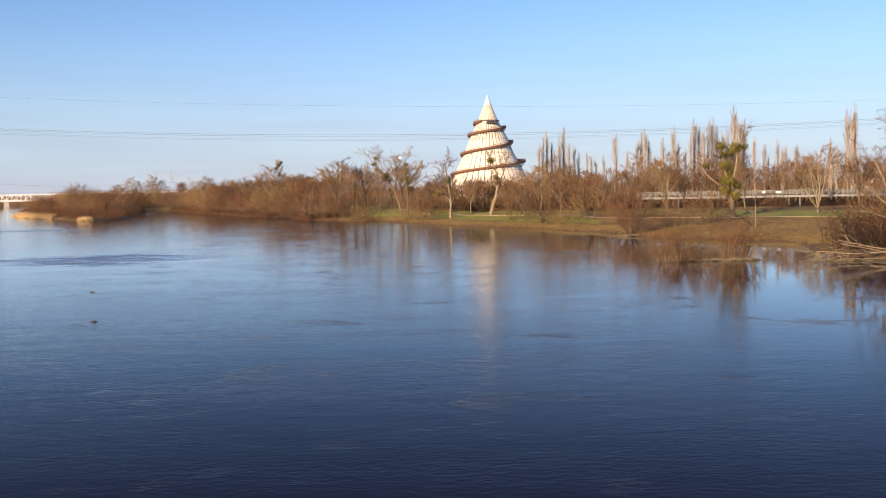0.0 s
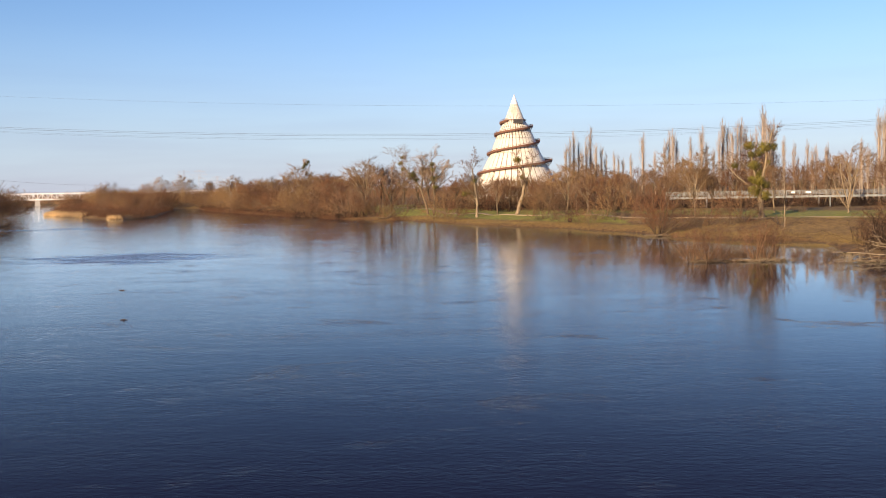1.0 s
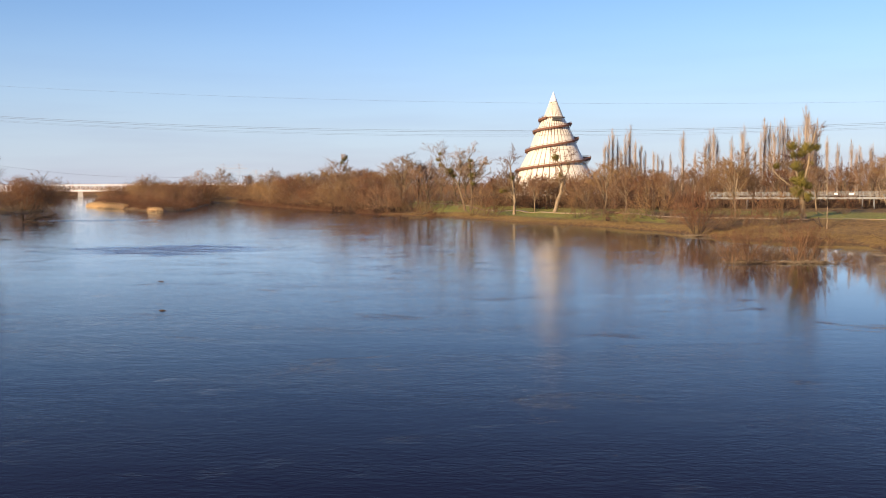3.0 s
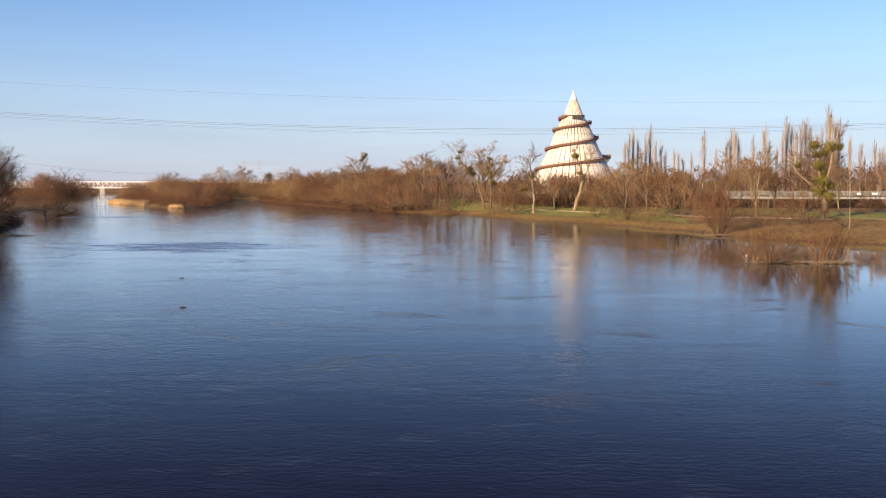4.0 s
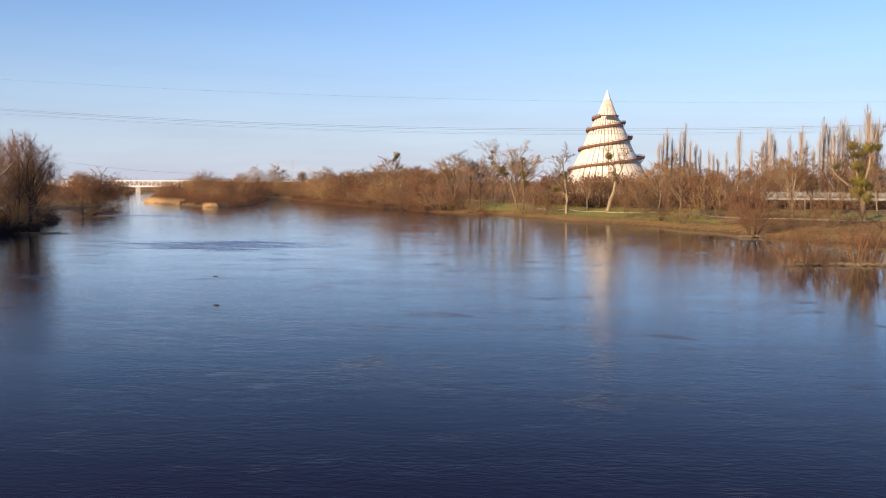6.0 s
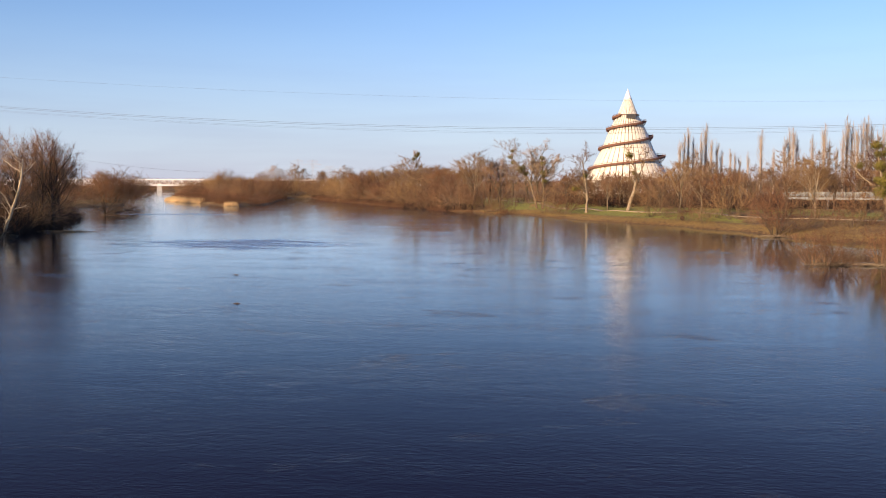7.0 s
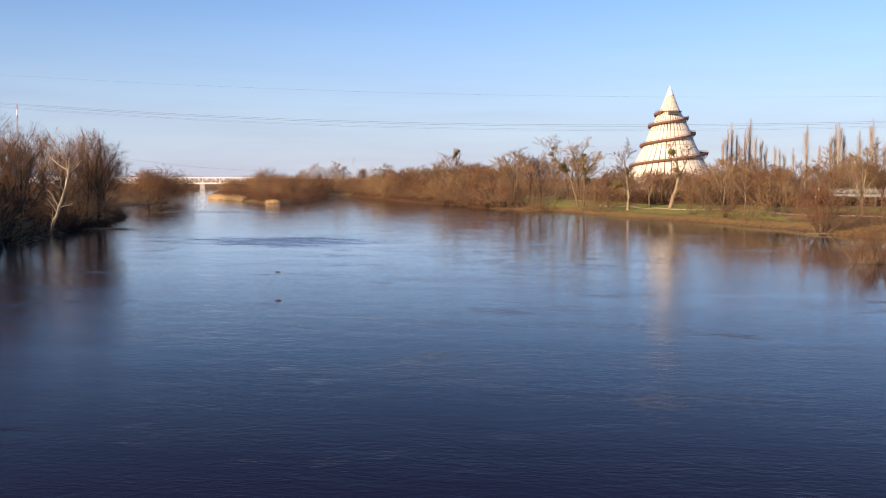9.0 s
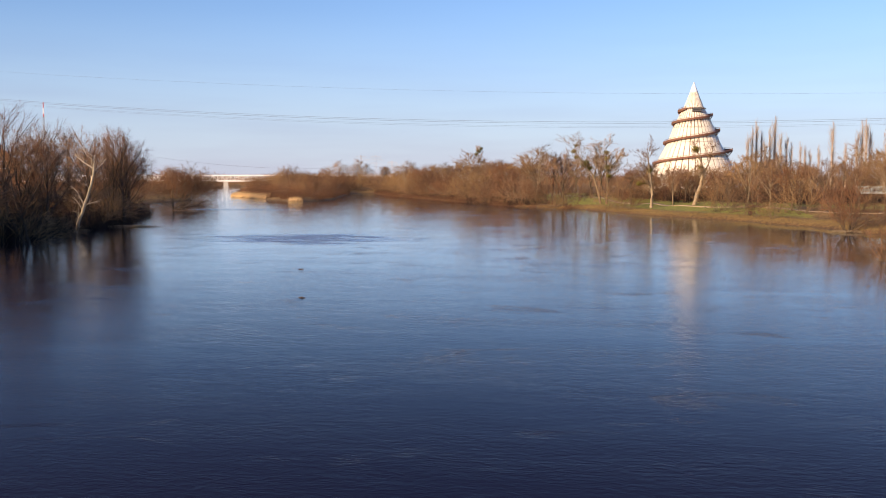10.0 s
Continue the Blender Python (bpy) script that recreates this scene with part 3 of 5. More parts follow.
# far woods on the east bank, up river
for x, y in scatter([(-162, 600), (-118, 480), (-60, 355), (-38, 318), (-22, 300), (-5, 330), (-5, 400), (-90, 640)], 52, 7.0):
    BROAD.put(rnd.randrange(5), x, y, rnd.uniform(11, 14.5) * (1.12 if y < 420 else 1.0), rnd.uniform(0, 360), 1.25)
for x, y in scatter([(-162, 600), (-118, 478), (-60, 352), (-38, 312), (-25, 300), (-30, 330), (-80, 430), (-150, 600)], 42, 5.0, 0.3):
    BUSH.put(rnd.randrange(3), x, y, rnd.uniform(6.5, 10), rnd.uniform(0, 360), 1.15)
# belt behind the path, under the tower
for x, y in scatter([(-20, 325), (-2, 300), (18, 262), (38, 238), (60, 250), (65, 290), (0, 360)], 48, 5.5):
    BROAD.put(rnd.randrange(5), x, y, rnd.uniform(6.5, 8.5) if x < 40 else rnd.uniform(8.5, 11), rnd.uniform(0, 360))
for k, (x, y) in enumerate([(2, 304), (7, 297), (11, 291), (15, 286), (19, 281), (23, 276), (27, 271), (32, 266), (10, 301), (17, 294), (24, 287), (30, 280), (36, 275), (-3, 312)]):
    BUSH.put(k, x, y, 7.2 + 1.6 * ((k * 5) % 7) / 6, k * 83, 0.9)
# belt behind the raised walkway
for x, y in scatter([(48, 262), (75, 250), (110, 240), (150, 240), (160, 300), (70, 330)], 50, 6.0):
    BROAD.put(rnd.randrange(5), x, y, rnd.uniform(9, 12.5), rnd.uniform(0, 360))
# the spit
for x, y in scatter([(-205, 485), (-150, 400), (-128, 385), (-130, 400), (-152, 480), (-180, 590), (-240, 740), (-300, 720)], 34, 8.0, 1.0):
    BUSH.put(rnd.randrange(3), x, y, rnd.uniform(6.5, 9), rnd.uniform(0, 360), 1.35)
# left bank
for k, (x, y, h) in enumerate([(-87, 124, 17), (-85, 127, 17.5), (-89, 131, 16), (-97, 158, 16), (-101, 163, 16), (-99, 173, 17.5), (-102, 179, 17.5), (-104, 182, 17), (-102, 173, 17), (-107, 190, 15),
                               (-108, 170, 16), (-111, 186, 16), (-96, 142, 15), (-106, 181, 17), (-118, 206, 14), (-115, 201, 14), (-92.5, 136, 16), (-92, 128, 17), (-107, 157, 15), (-112, 165, 16), (-117, 180, 17), (-125, 195, 16), (-132, 215, 14)]):
    NEAR.put(k, x, y, h * (0.98 if k in (0, 1, 2, 17) else 0.91), k * 77)
for k, (x, y, h) in enumerate([(8, 302, 9), (14, 298, 9), (20, 303, 9), (26, 300, 9), (31, 305, 10), (36, 300, 11), (11, 312, 10), (23, 315, 10), (34, 318, 12), (2, 310, 12), (40, 310, 13), (-196, 525, 14), (-202, 535, 13), (-192, 580, 14), (-198, 600, 14), (-210, 560, 13), (-158, 440, 10), (-163, 455, 11), (-152, 430, 10), (-150, 455, 10.5), (-160, 500, 12), (-172, 520, 12.5), (-180, 545, 13), (-168, 540, 13), (-192, 376, 13), (-197, 384, 12.5), (-186, 373, 11), (-205, 400, 12), (-180, 615, 15), (-168, 630, 15), (-190, 640, 15), (-150, 625, 15), (-205, 660, 14), (-220, 690, 15), (-175, 655, 16), (-240, 720, 14), (-140, 640, 15)]):
    # the spit carries low domes, the rest taller crowns
    (BUSH if x < -140 and 420 < y < 610 else BROAD).put(k, x, y, h * (0.78 if x < -140 and 420 < y < 610 else 1.0), k * 47)
for k, (x, y, h) in enumerate([(64, 128, 13), (68, 120, 15), (74, 136, 15), (64, 110, 13), (72, 106, 15), (80, 124, 16)]):
    NEAR.put(k, x, y, h, k * 59)
# trees mostly out of view, added to throw shade on the left bank
for k, (x, y) in enumerate([(-84, 108), (-88, 96), (-95, 104), (-92, 82), (-100, 90), (-112, 98), (-128, 140), (-130, 118), (-136, 150), (-132, 172), (-140, 190), (-116, 150), (-90, 72), (-97, 66), (-104, 76), (-96, 92), (-106, 84), (-112, 72), (-100, 112), (-108, 120), (-104, 102), (-118, 88), (-90, 90), (-116, 128)]):
    BROAD.put(k, x, y, 13 + k % 3, k * 41, 1.25)
for k, (x, y, h) in enumerate([(-86, 121, 6), (-90, 136, 5), (-97, 150, 5), (-100, 165, 6), (-104, 176, 7), (-112, 190, 7), (-120, 208, 6), (-130, 228, 5), (-184, 379, 10), (-190, 385, 11), (-196, 392, 12),
                               (-200, 410, 10), (-182, 330, 8), (-215, 440, 9), (-235, 480, 10), (-260, 540, 10), (-300, 640, 10), (-330, 700, 9), (-350, 745, 8), (-192, 345, 9)]):
    BUSH.put(k, x, y, h, k * 61, 1.25)

for k, (x, y, h) in enumerate([(-176, 604, 9), (-168, 602, 8.5), (-160, 592, 8), (-184, 606, 9), (-172, 613, 10), (-192, 602, 9), (-152, 575, 8), (-150, 560, 8)]):
    BUSH.put(k, x, y, h, k * 61, 1.3)

for k, (x, y, h) in enumerate([(-187, 368, 10), (-186, 356, 9.5), (-191, 378, 10.5)]):
    BUSH.put(2, x, y, h, k * 61, 1.2)
for k, (x, y, h) in enumerate([(-168, 292, 12.5), (-172, 300, 12), (-178, 308, 11)]):
    BROAD.put(3, x, y, h, k * 61, 0.8)

# poplars: place in the row, distance, height
POPLARS = [(33.4, 334.3, 19.3), (35.3, 336.7, 21.3), (36.7, 339.2, 23.3), (38.7, 341.6, 20.9), (39.1, 332.9, 21.4), (40.6, 335.3, 23.4), (42.6, 337.7, 24.1), (43.2,
           328.9, 21.9), (45.1, 331.3, 22.9), (47.1, 333.6, 17.8), (50.1, 335.8, 16.3), (50.3, 327.1, 17.1), (52.4, 329.4, 17.2), (55.2, 331.5, 16.8), (57.8, 322.3, 21.2),
           (61.9, 324.2, 18.3), (65.5, 326.1, 23.5), (67.5, 328.4, 24.2), (66.8, 319.7, 22), (68.6, 322, 22.1), (71.3, 324.1, 18.1), (71.7, 315.2, 21.3), (75.8, 316.9, 22.4),
           (77.6, 319.1, 20.7), (80.3, 321.1, 20), (79.9, 312.3, 22.6), (81.6, 314.6, 24.5), (84, 316.6, 25.9), (83.1, 307.9, 26.3), (85.3, 310, 25.7), (87.1, 312.2, 24.4),
           (88.7, 314.5, 25.8), (88, 305.7, 24.8), (90.2, 307.8, 23.5), (92.9, 309.7, 27.5), (91.4, 301.1, 27.8), (93.3, 303.3, 27.4), (95.1, 305.4, 25.6), (98.7, 307, 20.7),
           (98.7, 297.9, 20.8), (100.7, 300, 17.6), (103.9, 301.6, 21.3), (102.5, 293, 16.1), (104.5, 295.1, 19.9), (107.9, 296.6, 21.1), (109.4, 298.8, 19.6), (100.9, 252.6,
           17.2), (102.2, 252.1, 17.5), (105.9, 250.6, 29), (104.6, 251.6, 27), (107, 252.2, 26)]
for i, (x, y, h) in enumerate(POPLARS):
    POPLAR.put(i, x, y, h * (1.09 if i < 38 else 0.98), i * 47 % 360, 1.0 + 0.3 * ((i * 7) % 5) / 4)


# ---- tower ----
def tower():
    cx, cy = 27.6, 569.0
    root = thing("tower", (cx, cy, 0), "tall cream conical tower with brown spiral ramp and white tip", "tower")
    prof = [(3.0, 27.5), (12, 23.2), (19.5, 19.6), (23, 17.8), (29.4, 14.4), (37.7, 11.2), (44.4, 8.0), (48.4, 5.7), (57.6, 2.1)]
    zs, rs = [p[0] for p in prof], [p[1] for p in prof]
    rad = lambda z: float(np.interp(z, zs, rs))
    lean = lambda z: (62.3 - z) * 0.010
    n = 36
    b = Build()
    for z, r in prof:
        for k in range(n):
            a = 2 * math.pi * k / n
            b.v.append((lean(z) + math.sin(a) * (r - 0.25), -math.cos(a) * (r - 0.25), z))
    for i in range(len(prof) - 1):
        for k in range(n):
            b.f.append((i * n + k, i * n + (k + 1) % n, (i + 1) * n + (k + 1) % n, (i + 1) * n + k))
    part("core", b.mesh("core", SEAM), root, "brown timber ribs showing in the seams")
    # panels, tier by tier
    tiers = [(3.2, 12), (12, 19.5), (19.5, 29.4), (29.4, 37.7), (37.7, 44.4), (44.4, 48.3), (48.5, 57.5)]
    for z0, z1 in tiers:
        for k in range(n):
            p = Build()
            g = 0.075 if z1 < 40 else 0.13
            cols = [k + g, k + 0.5, k + 1 - g]
            zz = [z0 + 0.06, (z0 + z1) / 2, z1 - 0.06]
            for z in zz:
                for j, c in enumerate(cols):
                    a = 2 * math.pi * c / n
                    r = rad(z) + (0.06 if j == 1 else 0)
                    p.v.append((lean(z) + math.sin(a) * r, -math.cos(a) * r, z))
            for i in range(2):
                for j in range(2):
                    q = i * 3 + j
                    p.f.append((q, q + 1, q + 4, q + 3))
            # edges turned in
            m = len(p.v)
            loop = [0, 1, 2, 5, 8, 7, 6, 3]
            for q in loop:
                x, y, z = p.v[q]
                l = lean(z)
                p.v.append((l + (x - l) * 0.985, y * 0.985, z))
            for i in range(8):
                p.f.append((loop[i], m + i, m + (i + 1) % 8, loop[(i + 1) % 8]))
            part("panel", p.mesh("panel", MEMBRANE), root)
    cap = Build()
    cap.tube([(lean(z) * 1.0, 0, z) for z in (57.4, 57.8, 60.4, 63.4)], [2.3, 2.25, 1.2, 0.05], 24)
    part("cap", cap.mesh("cap", WHITE, True), root, "smooth white metal tip")
    # ramp: quarter turns from the front, height
    turns = [-0.5, 0.0, 0.25, 0.5, 0.75, 1.0, 1.25, 1.5, 1.75, 2.0, 2.25, 2.5, 2.75, 3.0, 3.25, 3.4]
    high = [3.5, 13.5, 17.4, 21.0, 24.9, 27.0, 28.9, 32.2, 36.2, 38.2, 40.0, 42.2, 44.6, 45.4, 46.6, 48.0]
    steps = 150
    deck = Build()
    ring = []
    for i in range(steps + 1):
        u = -0.3 + 3.7 * i / steps
        z = float(np.interp(u, turns, high))
        ang = 2 * math.pi * (u - 0.5)
        ring.append((ang, z))
    w = 2.0
    flare = lambda a, z: w + (2.4 if z < 30 else 0.5) * max(0.0, math.sin(a)) ** 6      # landings on the east side
    for i, (a, z) in enumerate(ring):
        r0, r1 = rad(z) + 0.1, rad(z) + flare(a, z)
        l = lean(z)
        deck.v += [(l + math.sin(a) * r, -math.cos(a) * r, z + dz) for r, dz in ((r0, 0), (r1, 0), (r1, -0.5), (r0, -0.4))]
        if i:
            m = (i - 1) * 4
            deck.f += [(m + j, m + (j + 1) % 4, m + 4 + (j + 1) % 4, m + 4 + j) for j in range(4)]
    part("ramp", deck.mesh("ramp", RAMP_BROWN), root, "brown spiral ramp deck")
    wall = Build()
    for i, (a, z) in enumerate(ring):
        l = lean(z)
        wall.v += [(l + math.sin(a) * r, -math.cos(a) * r, z + dz) for r, dz in ((rad(z) + flare(a, z), -0.1), (rad(z) + flare(a, z) + 0.12, -0.1), (rad(z) + flare(a, z) + 0.12, 0.65), (rad(z) + flare(a, z), 0.65))]
        if i:
            m = (i - 1) * 4
            wall.f += [(m + j, m + (j + 1) % 4, m + 4 + (j + 1) % 4, m + 4 + j) for j in range(4)]
    part("parapet", wall.mesh("parapet", RAMP_BROWN), root, "brown boarded parapet of the ramp")
    for dz in (1.2,):
        t = Build()
        t.tube([(lean(z) + math.sin(a) * (rad(z) + flare(a, z) - 0.05), -math.cos(a) * (rad(z) + flare(a, z) - 0.05), z + dz) for a, z in ring], [0.09] * len(ring), 4)
        part("handrail", t.mesh("handrail", RAMP_BROWN), root)
    for i in range(0, steps + 1, 2):
        a, z = ring[i]
        r = rad(z) + flare(a, z) - 0.05
        p = Build().beam((lean(z) + math.sin(a) * r, -math.cos(a) * r, z - 0.1), (lean(z) + math.sin(a) * r, -math.cos(a) * r, z + 1.2), 0.2)
        part("post", p.mesh("post", RAMP_BROWN), root)
        if (i % 4 == 0 or math.sin(a) > 0.8) and z > 6:
            q = Build().beam((lean(z) + math.sin(a) * (r - 0.2), -math.cos(a) * (r - 0.2), z - 0.6), (lean(z) + math.sin(a) * (rad(z - 2) - 0.1), -math.cos(a) * (rad(z - 2) - 0.1), z - 2.2 - (flare(a, z) - w)), 0.2 + 0.1 * (flare(a, z) - w))
            part("bracket", q.mesh("bracket", RAMP_BROWN), root)
    ledge = Build()
    ledge.tube([(lean(48.3), 0, 48.1), (lean(48.3), 0, 48.6)], [6.6, 6.6], 36)
    part("platform", ledge.mesh("platform", RAMP_BROWN), root)
    box = Build().box((1.6, -7.2, 46.6), (5.6, 2.4, 0.5))
    for x in np.linspace(-1.1, 4.3, 7):
        box.box((float(x), -8.3, 47.4), (0.22, 0.16, 1.4))
    box.box((1.6, -8.3, 48.1), (5.6, 0.2, 0.3)).box((1.6, -6.2, 47.6), (4.6, 1.0, 2.0))
    part("balcony", box.mesh("balcony", STEEL_DARK), root, "small dark viewing balcony")


tower()


# ---- railway bridge ----
def rail_bridge():
    root = thing("railway_bridge", (-470.2, 1050.3, 0), "long white steel truss railway bridge on pale piers", "bridge", turn=math.degrees(math.atan2(52, 128)))
    low, top, wide, nb = 5.8, 13.4, 7.0, 16
    bay = 76.0 / nb
    for s in range(-3, 4):
        x0 = s * 76.0
        for y in (-wide / 2, wide / 2):
            for z, name in ((low + 0.7, "bottom_chord"), (top - 0.5, "top_chord")):
                part(name, Build().box((x0 + 38, y, z), (75.4, 0.7, 1.7 if z < 10 else 1.3)).mesh(name, STEEL_WHITE), root)
            for k in range(nb):
                xa, xb = x0 + k * bay, x0 + (k + 1) * bay
                a, b = ((xa, low + 0.6), (xb, top - 0.4)) if k % 2 == 0 else ((xa, top - 0.4), (xb, low + 0.6))
                part("diagonal", Build().beam((a[0], y, a[1]), (b[0], y, b[1]), 1.1, 0.7).mesh("diagonal", STEEL_WHITE), root)
                part("vertical", Build().beam((xa + 0.3, y, low + 0.6), (xa + 0.3, y, top - 0.4), 0.75).mesh("vertical", STEEL_WHITE), root)
        part("deck", Build().box((x0 + 38, 0, low + 0.1), (75.8, wide - 0.9, 0.8)).mesh("deck", STEEL_DARK), root, "dark underside of the track deck")
        pier = Build()
        pier.box((x0, 0, 2.2), (5, 10, 6.4)).box((x0, 0, 5.4), (6, 11, 0.5)).box((x0, 0, -0.6), (6.4, 11.4, 2.2))
        part("pier", pier.mesh("pier", CONCRETE), root, "pale stone pier")


rail_bridge()


# ---- power lines ----
def wire(y, mid, low, k, x0, x1, rad, dip=0.0):
    pts = [(x, y + dip * (x - mid), low + k * (x - mid) ** 2) for x in np.linspace(x0, x1, 80)]
    me = Build().tube(pts, [rad] * 80, 4).mesh("power_cable", CABLE)
    tagged(new("power_cable", me), "thin grey overhead power cable sagging across the sky", "cable", "overhead power cables", "stuff")


for y, low, r in ((350, 28.7, 0.034), (351, 28.2, 0.034), (353, 27.3, 0.02), (357, 27.0, 0.02)):
    wire(y, 30, low, 0.000152, -420, 420, r)
wire(352, 105, 37.6, 0.000112, -420, 420, 0.018)
wire(850, -296, 18.3, 0.00047, -520, -215, 0.07)


def raised_walkway():
    """A steel footbridge that stands on posts before the trees."""
    a, b = Vector((49.3, 245.2, 0)), Vector((118, 222.5, 0))
    d = (b - a).normalized()
    root = thing("raised_walkway", (a.x, a.y, 0), "grey steel raised walkway with mesh railings on slim posts", "footbridge", turn=math.degrees(math.atan2(d.y, d.x)))
    ln, z = (b - a).length, 5.9
    part("deck", Build().box((ln / 2, 1.4, z - 0.25), (ln, 2.8, 0.22)).mesh("deck", STEEL_GREY), root)
    for y in (0.0, 2.8):
        part("girder", Build().box((ln / 2, y, z - 0.22), (ln, 0.18, 0.5)).mesh("girder", STEEL_GREY), root, "pale grey side beam")
        part("handrail", Build().box((ln / 2, y, z + 1.25), (ln, 0.08, 0.09)).mesh("handrail", STEEL_GREY), root)
        for i in range(3):
            part("rail", Build().box((ln / 2, y, z + 0.4 + 0.27 * i), (ln, 0.035, 0.035)).mesh("rail", STEEL_GREY), root)
        k = int(ln / 1.5)
        me = Build().box((0, 0, 0), (0.07, 0.07, 1.2)).mesh("railing_post", STEEL_GREY)
        for i in range(k + 1):
            p = part("railing_post", me, root)
            p.location = (i * ln / k, y, z + 0.65)
        bars = Build()
        for i in range(int(ln / 0.14)):
            bars.box((i * 0.14, y, z + 0.7), (0.02, 0.02, 1.0))
        tagged(part("balusters", bars.mesh("balusters", STEEL_GREY), root), kind="stuff")
    for x, w in ((30.2, 0.8), (33.6, 1.2)):
        part("sign_board", Build().box((x, -0.12, z + 0.8), (w, 0.05, 0.42)).mesh("sign_board", WHITE), root, "small white board on the railing")
    for x in (10, 36, 38.5, 62):
        for y in (0.3, 2.5):
            me = Build().tube([(x, y, 2.4), (x, y, z - 0.4)], [0.16, 0.16], 8).mesh("support_post", STEEL_GREY)
            part("support_post", me, root)


raised_walkway()


# ---- brushwood, reeds and grass ----
gen = np.random.default_rng(5)


def land_points(poly, n, smin, smax=1e9):
    xs, ys = [p[0] for p in poly], [p[1] for p in poly]
    out = np.empty((0, 2))
    while len(out) < n:
        x, y = gen.uniform(min(xs), max(xs), n * 3), gen.uniform(min(ys), max(ys), n * 3)
        s = shore_off(x, y)
        ok = inside(x, y, poly) & (s > smin) & (s < smax) & (off_line(x, y, TRAIL, False) > 1.8)
        out = np.concatenate([out, np.stack([x[ok], y[ok]], -1)])
    return out[:n]


def away(d, spread):
    """Unit vectors turned from d by about so many degrees."""
    v = d + gen.normal(0, math.tan(radians(spread)) / 1.4, d.shape)
    return v / np.linalg.norm(v, axis=1, keepdims=True)


def brush(name, poly, clumps, h0, h1, rad, mat, label, smin=1.0, stems=8, sides=3, lean=32, smax=1e9, wide=1.0):
    """A thicket of many bare stems that nobody could count."""
    c = land_points(poly, clumps, smin, smax)
    h = gen.uniform(h0, h1, clumps)
    at = np.repeat(c, stems, axis=0) + gen.normal(0, 0.7 * wide, (clumps * stems, 2))
    ln = np.repeat(h, stems) * gen.uniform(0.45, 1.0, clumps * stems)
    z = np.maximum(ground_z(at[:, 0], at[:, 1]), -0.2) - 0.15
    p = np.column_stack([at, z])
    d = away(np.tile([0, 0, 1.0], (len(p), 1)), lean)
    a, b, r = [p], [p + d * ln[:, None]], [np.full(len(p), rad)]
    for _ in range(sides):
        f = gen.uniform(0.2, 0.85, (len(p), 1))
        q = p + d * ln[:, None] * f
        a.append(q)
        b.append(q + away(d, 52) * (ln[:, None] * gen.uniform(0.25, 0.5, (len(p), 1))))
        r.append(np.full(len(p), rad * 0.7))
    me = spikes(name, np.concatenate(a), np.concatenate(b), np.concatenate(r), mat)
    return tagged(new(name, me), label, "undergrowth", kind="stuff")


FAR_EAST = [(-170, 605), (-118, 478), (-60, 352), (-38, 312), (-22, 298), (-8, 320), (-10, 420), (-100, 640)]
brush("brushwood", FAR_EAST, 500, 3, 6.5, 0.05, TWIG, "dense brown winter brushwood along the far bank", 0.6)
# dark foot of the wood: shade painted as bramble colour
brush("brushwood", FAR_EAST, 350, 1.2, 3.2, 0.07, UNDER_SHADE, "brambles at the foot of the far wood, coloured as shade", -0.8, smax=5)
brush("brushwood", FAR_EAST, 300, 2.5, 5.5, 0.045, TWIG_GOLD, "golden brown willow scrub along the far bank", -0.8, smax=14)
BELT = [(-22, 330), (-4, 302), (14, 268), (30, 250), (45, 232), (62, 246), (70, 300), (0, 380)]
# shade below the trees is put into these brambles' colour
brush("brushwood", BELT, 650, 2, 5, 0.05, UNDER_SHADE, "brambles below the park trees, colour darkened for shade", 18)
brush("brushwood", BELT, 460, 3, 6, 0.045, TWIG_RED, "reddish brown undergrowth below the park trees", 20)
BEHIND = [(48, 262), (75, 252), (110, 240), (130, 226), (190, 240), (190, 330), (60, 345)]
# same shade colour for the gaps behind and under the walkway
brush("brushwood", BEHIND, 650, 2, 5, 0.06, UNDER_SHADE, "brambles behind the raised walkway, coloured as shade", 18)
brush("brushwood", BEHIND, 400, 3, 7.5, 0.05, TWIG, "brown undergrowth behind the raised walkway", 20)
brush("brushwood", [(46, 246), (75, 235), (120, 221), (124, 224), (78, 246), (50, 256)], 420, 1.5, 3.2, 0.035, UNDER_SHADE, "scrub under the raised walkway, coloured dark as its shade", 10)
SPIT = [(-212, 492), (-160, 415), (-128, 388), (-131, 400), (-152, 480), (-182, 600), (-240, 760), (-310, 740)]
brush("brushwood", SPIT, 600, 3.5, 6, 0.055, TWIG_RED, "reddish brown willow scrub on the low spit", -0.6)
# the bank's shade is painted into this undergrowth's colour
brush("brushwood", [(-105, 180), (-83, 112), (-80, 96), (-140, 100), (-170, 240), (-130, 236)], 800, 2.5, 8, 0.045, BANK_SHADE, "undergrowth on the left bank, coloured near black as shade", -0.3)
brush("brushwood", [(-182, 372), (-176, 318), (-200, 300), (-300, 440), (-560, 800), (-540, 1010), (-420, 860), (-322, 680)], 420, 5, 10, 0.09, TWIG_RED, "brown scrub lining the far left bank", 2)
brush("far_woods", [(-175, 615), (-60, 645), (100, 620), (330, 420), (460, 560), (200, 900), (-300, 1020), (-330, 900), (-250, 760)], 900, 8, 14, 0.20, TWIG, "distant brown bare woodland", 5, 7, 2, 14, wide=3)
brush("far_woods", [(-1700, 1500), (-700, 1250), (-300, 1250), (600, 1200), (1000, 700), (1500, 1500), (-400, 2600), (-1900, 2300)], 1500, 10, 18, 0.55, TWIG, "distant brown bare woodland on the horizon", 5, 7, 2, 14, wide=7)
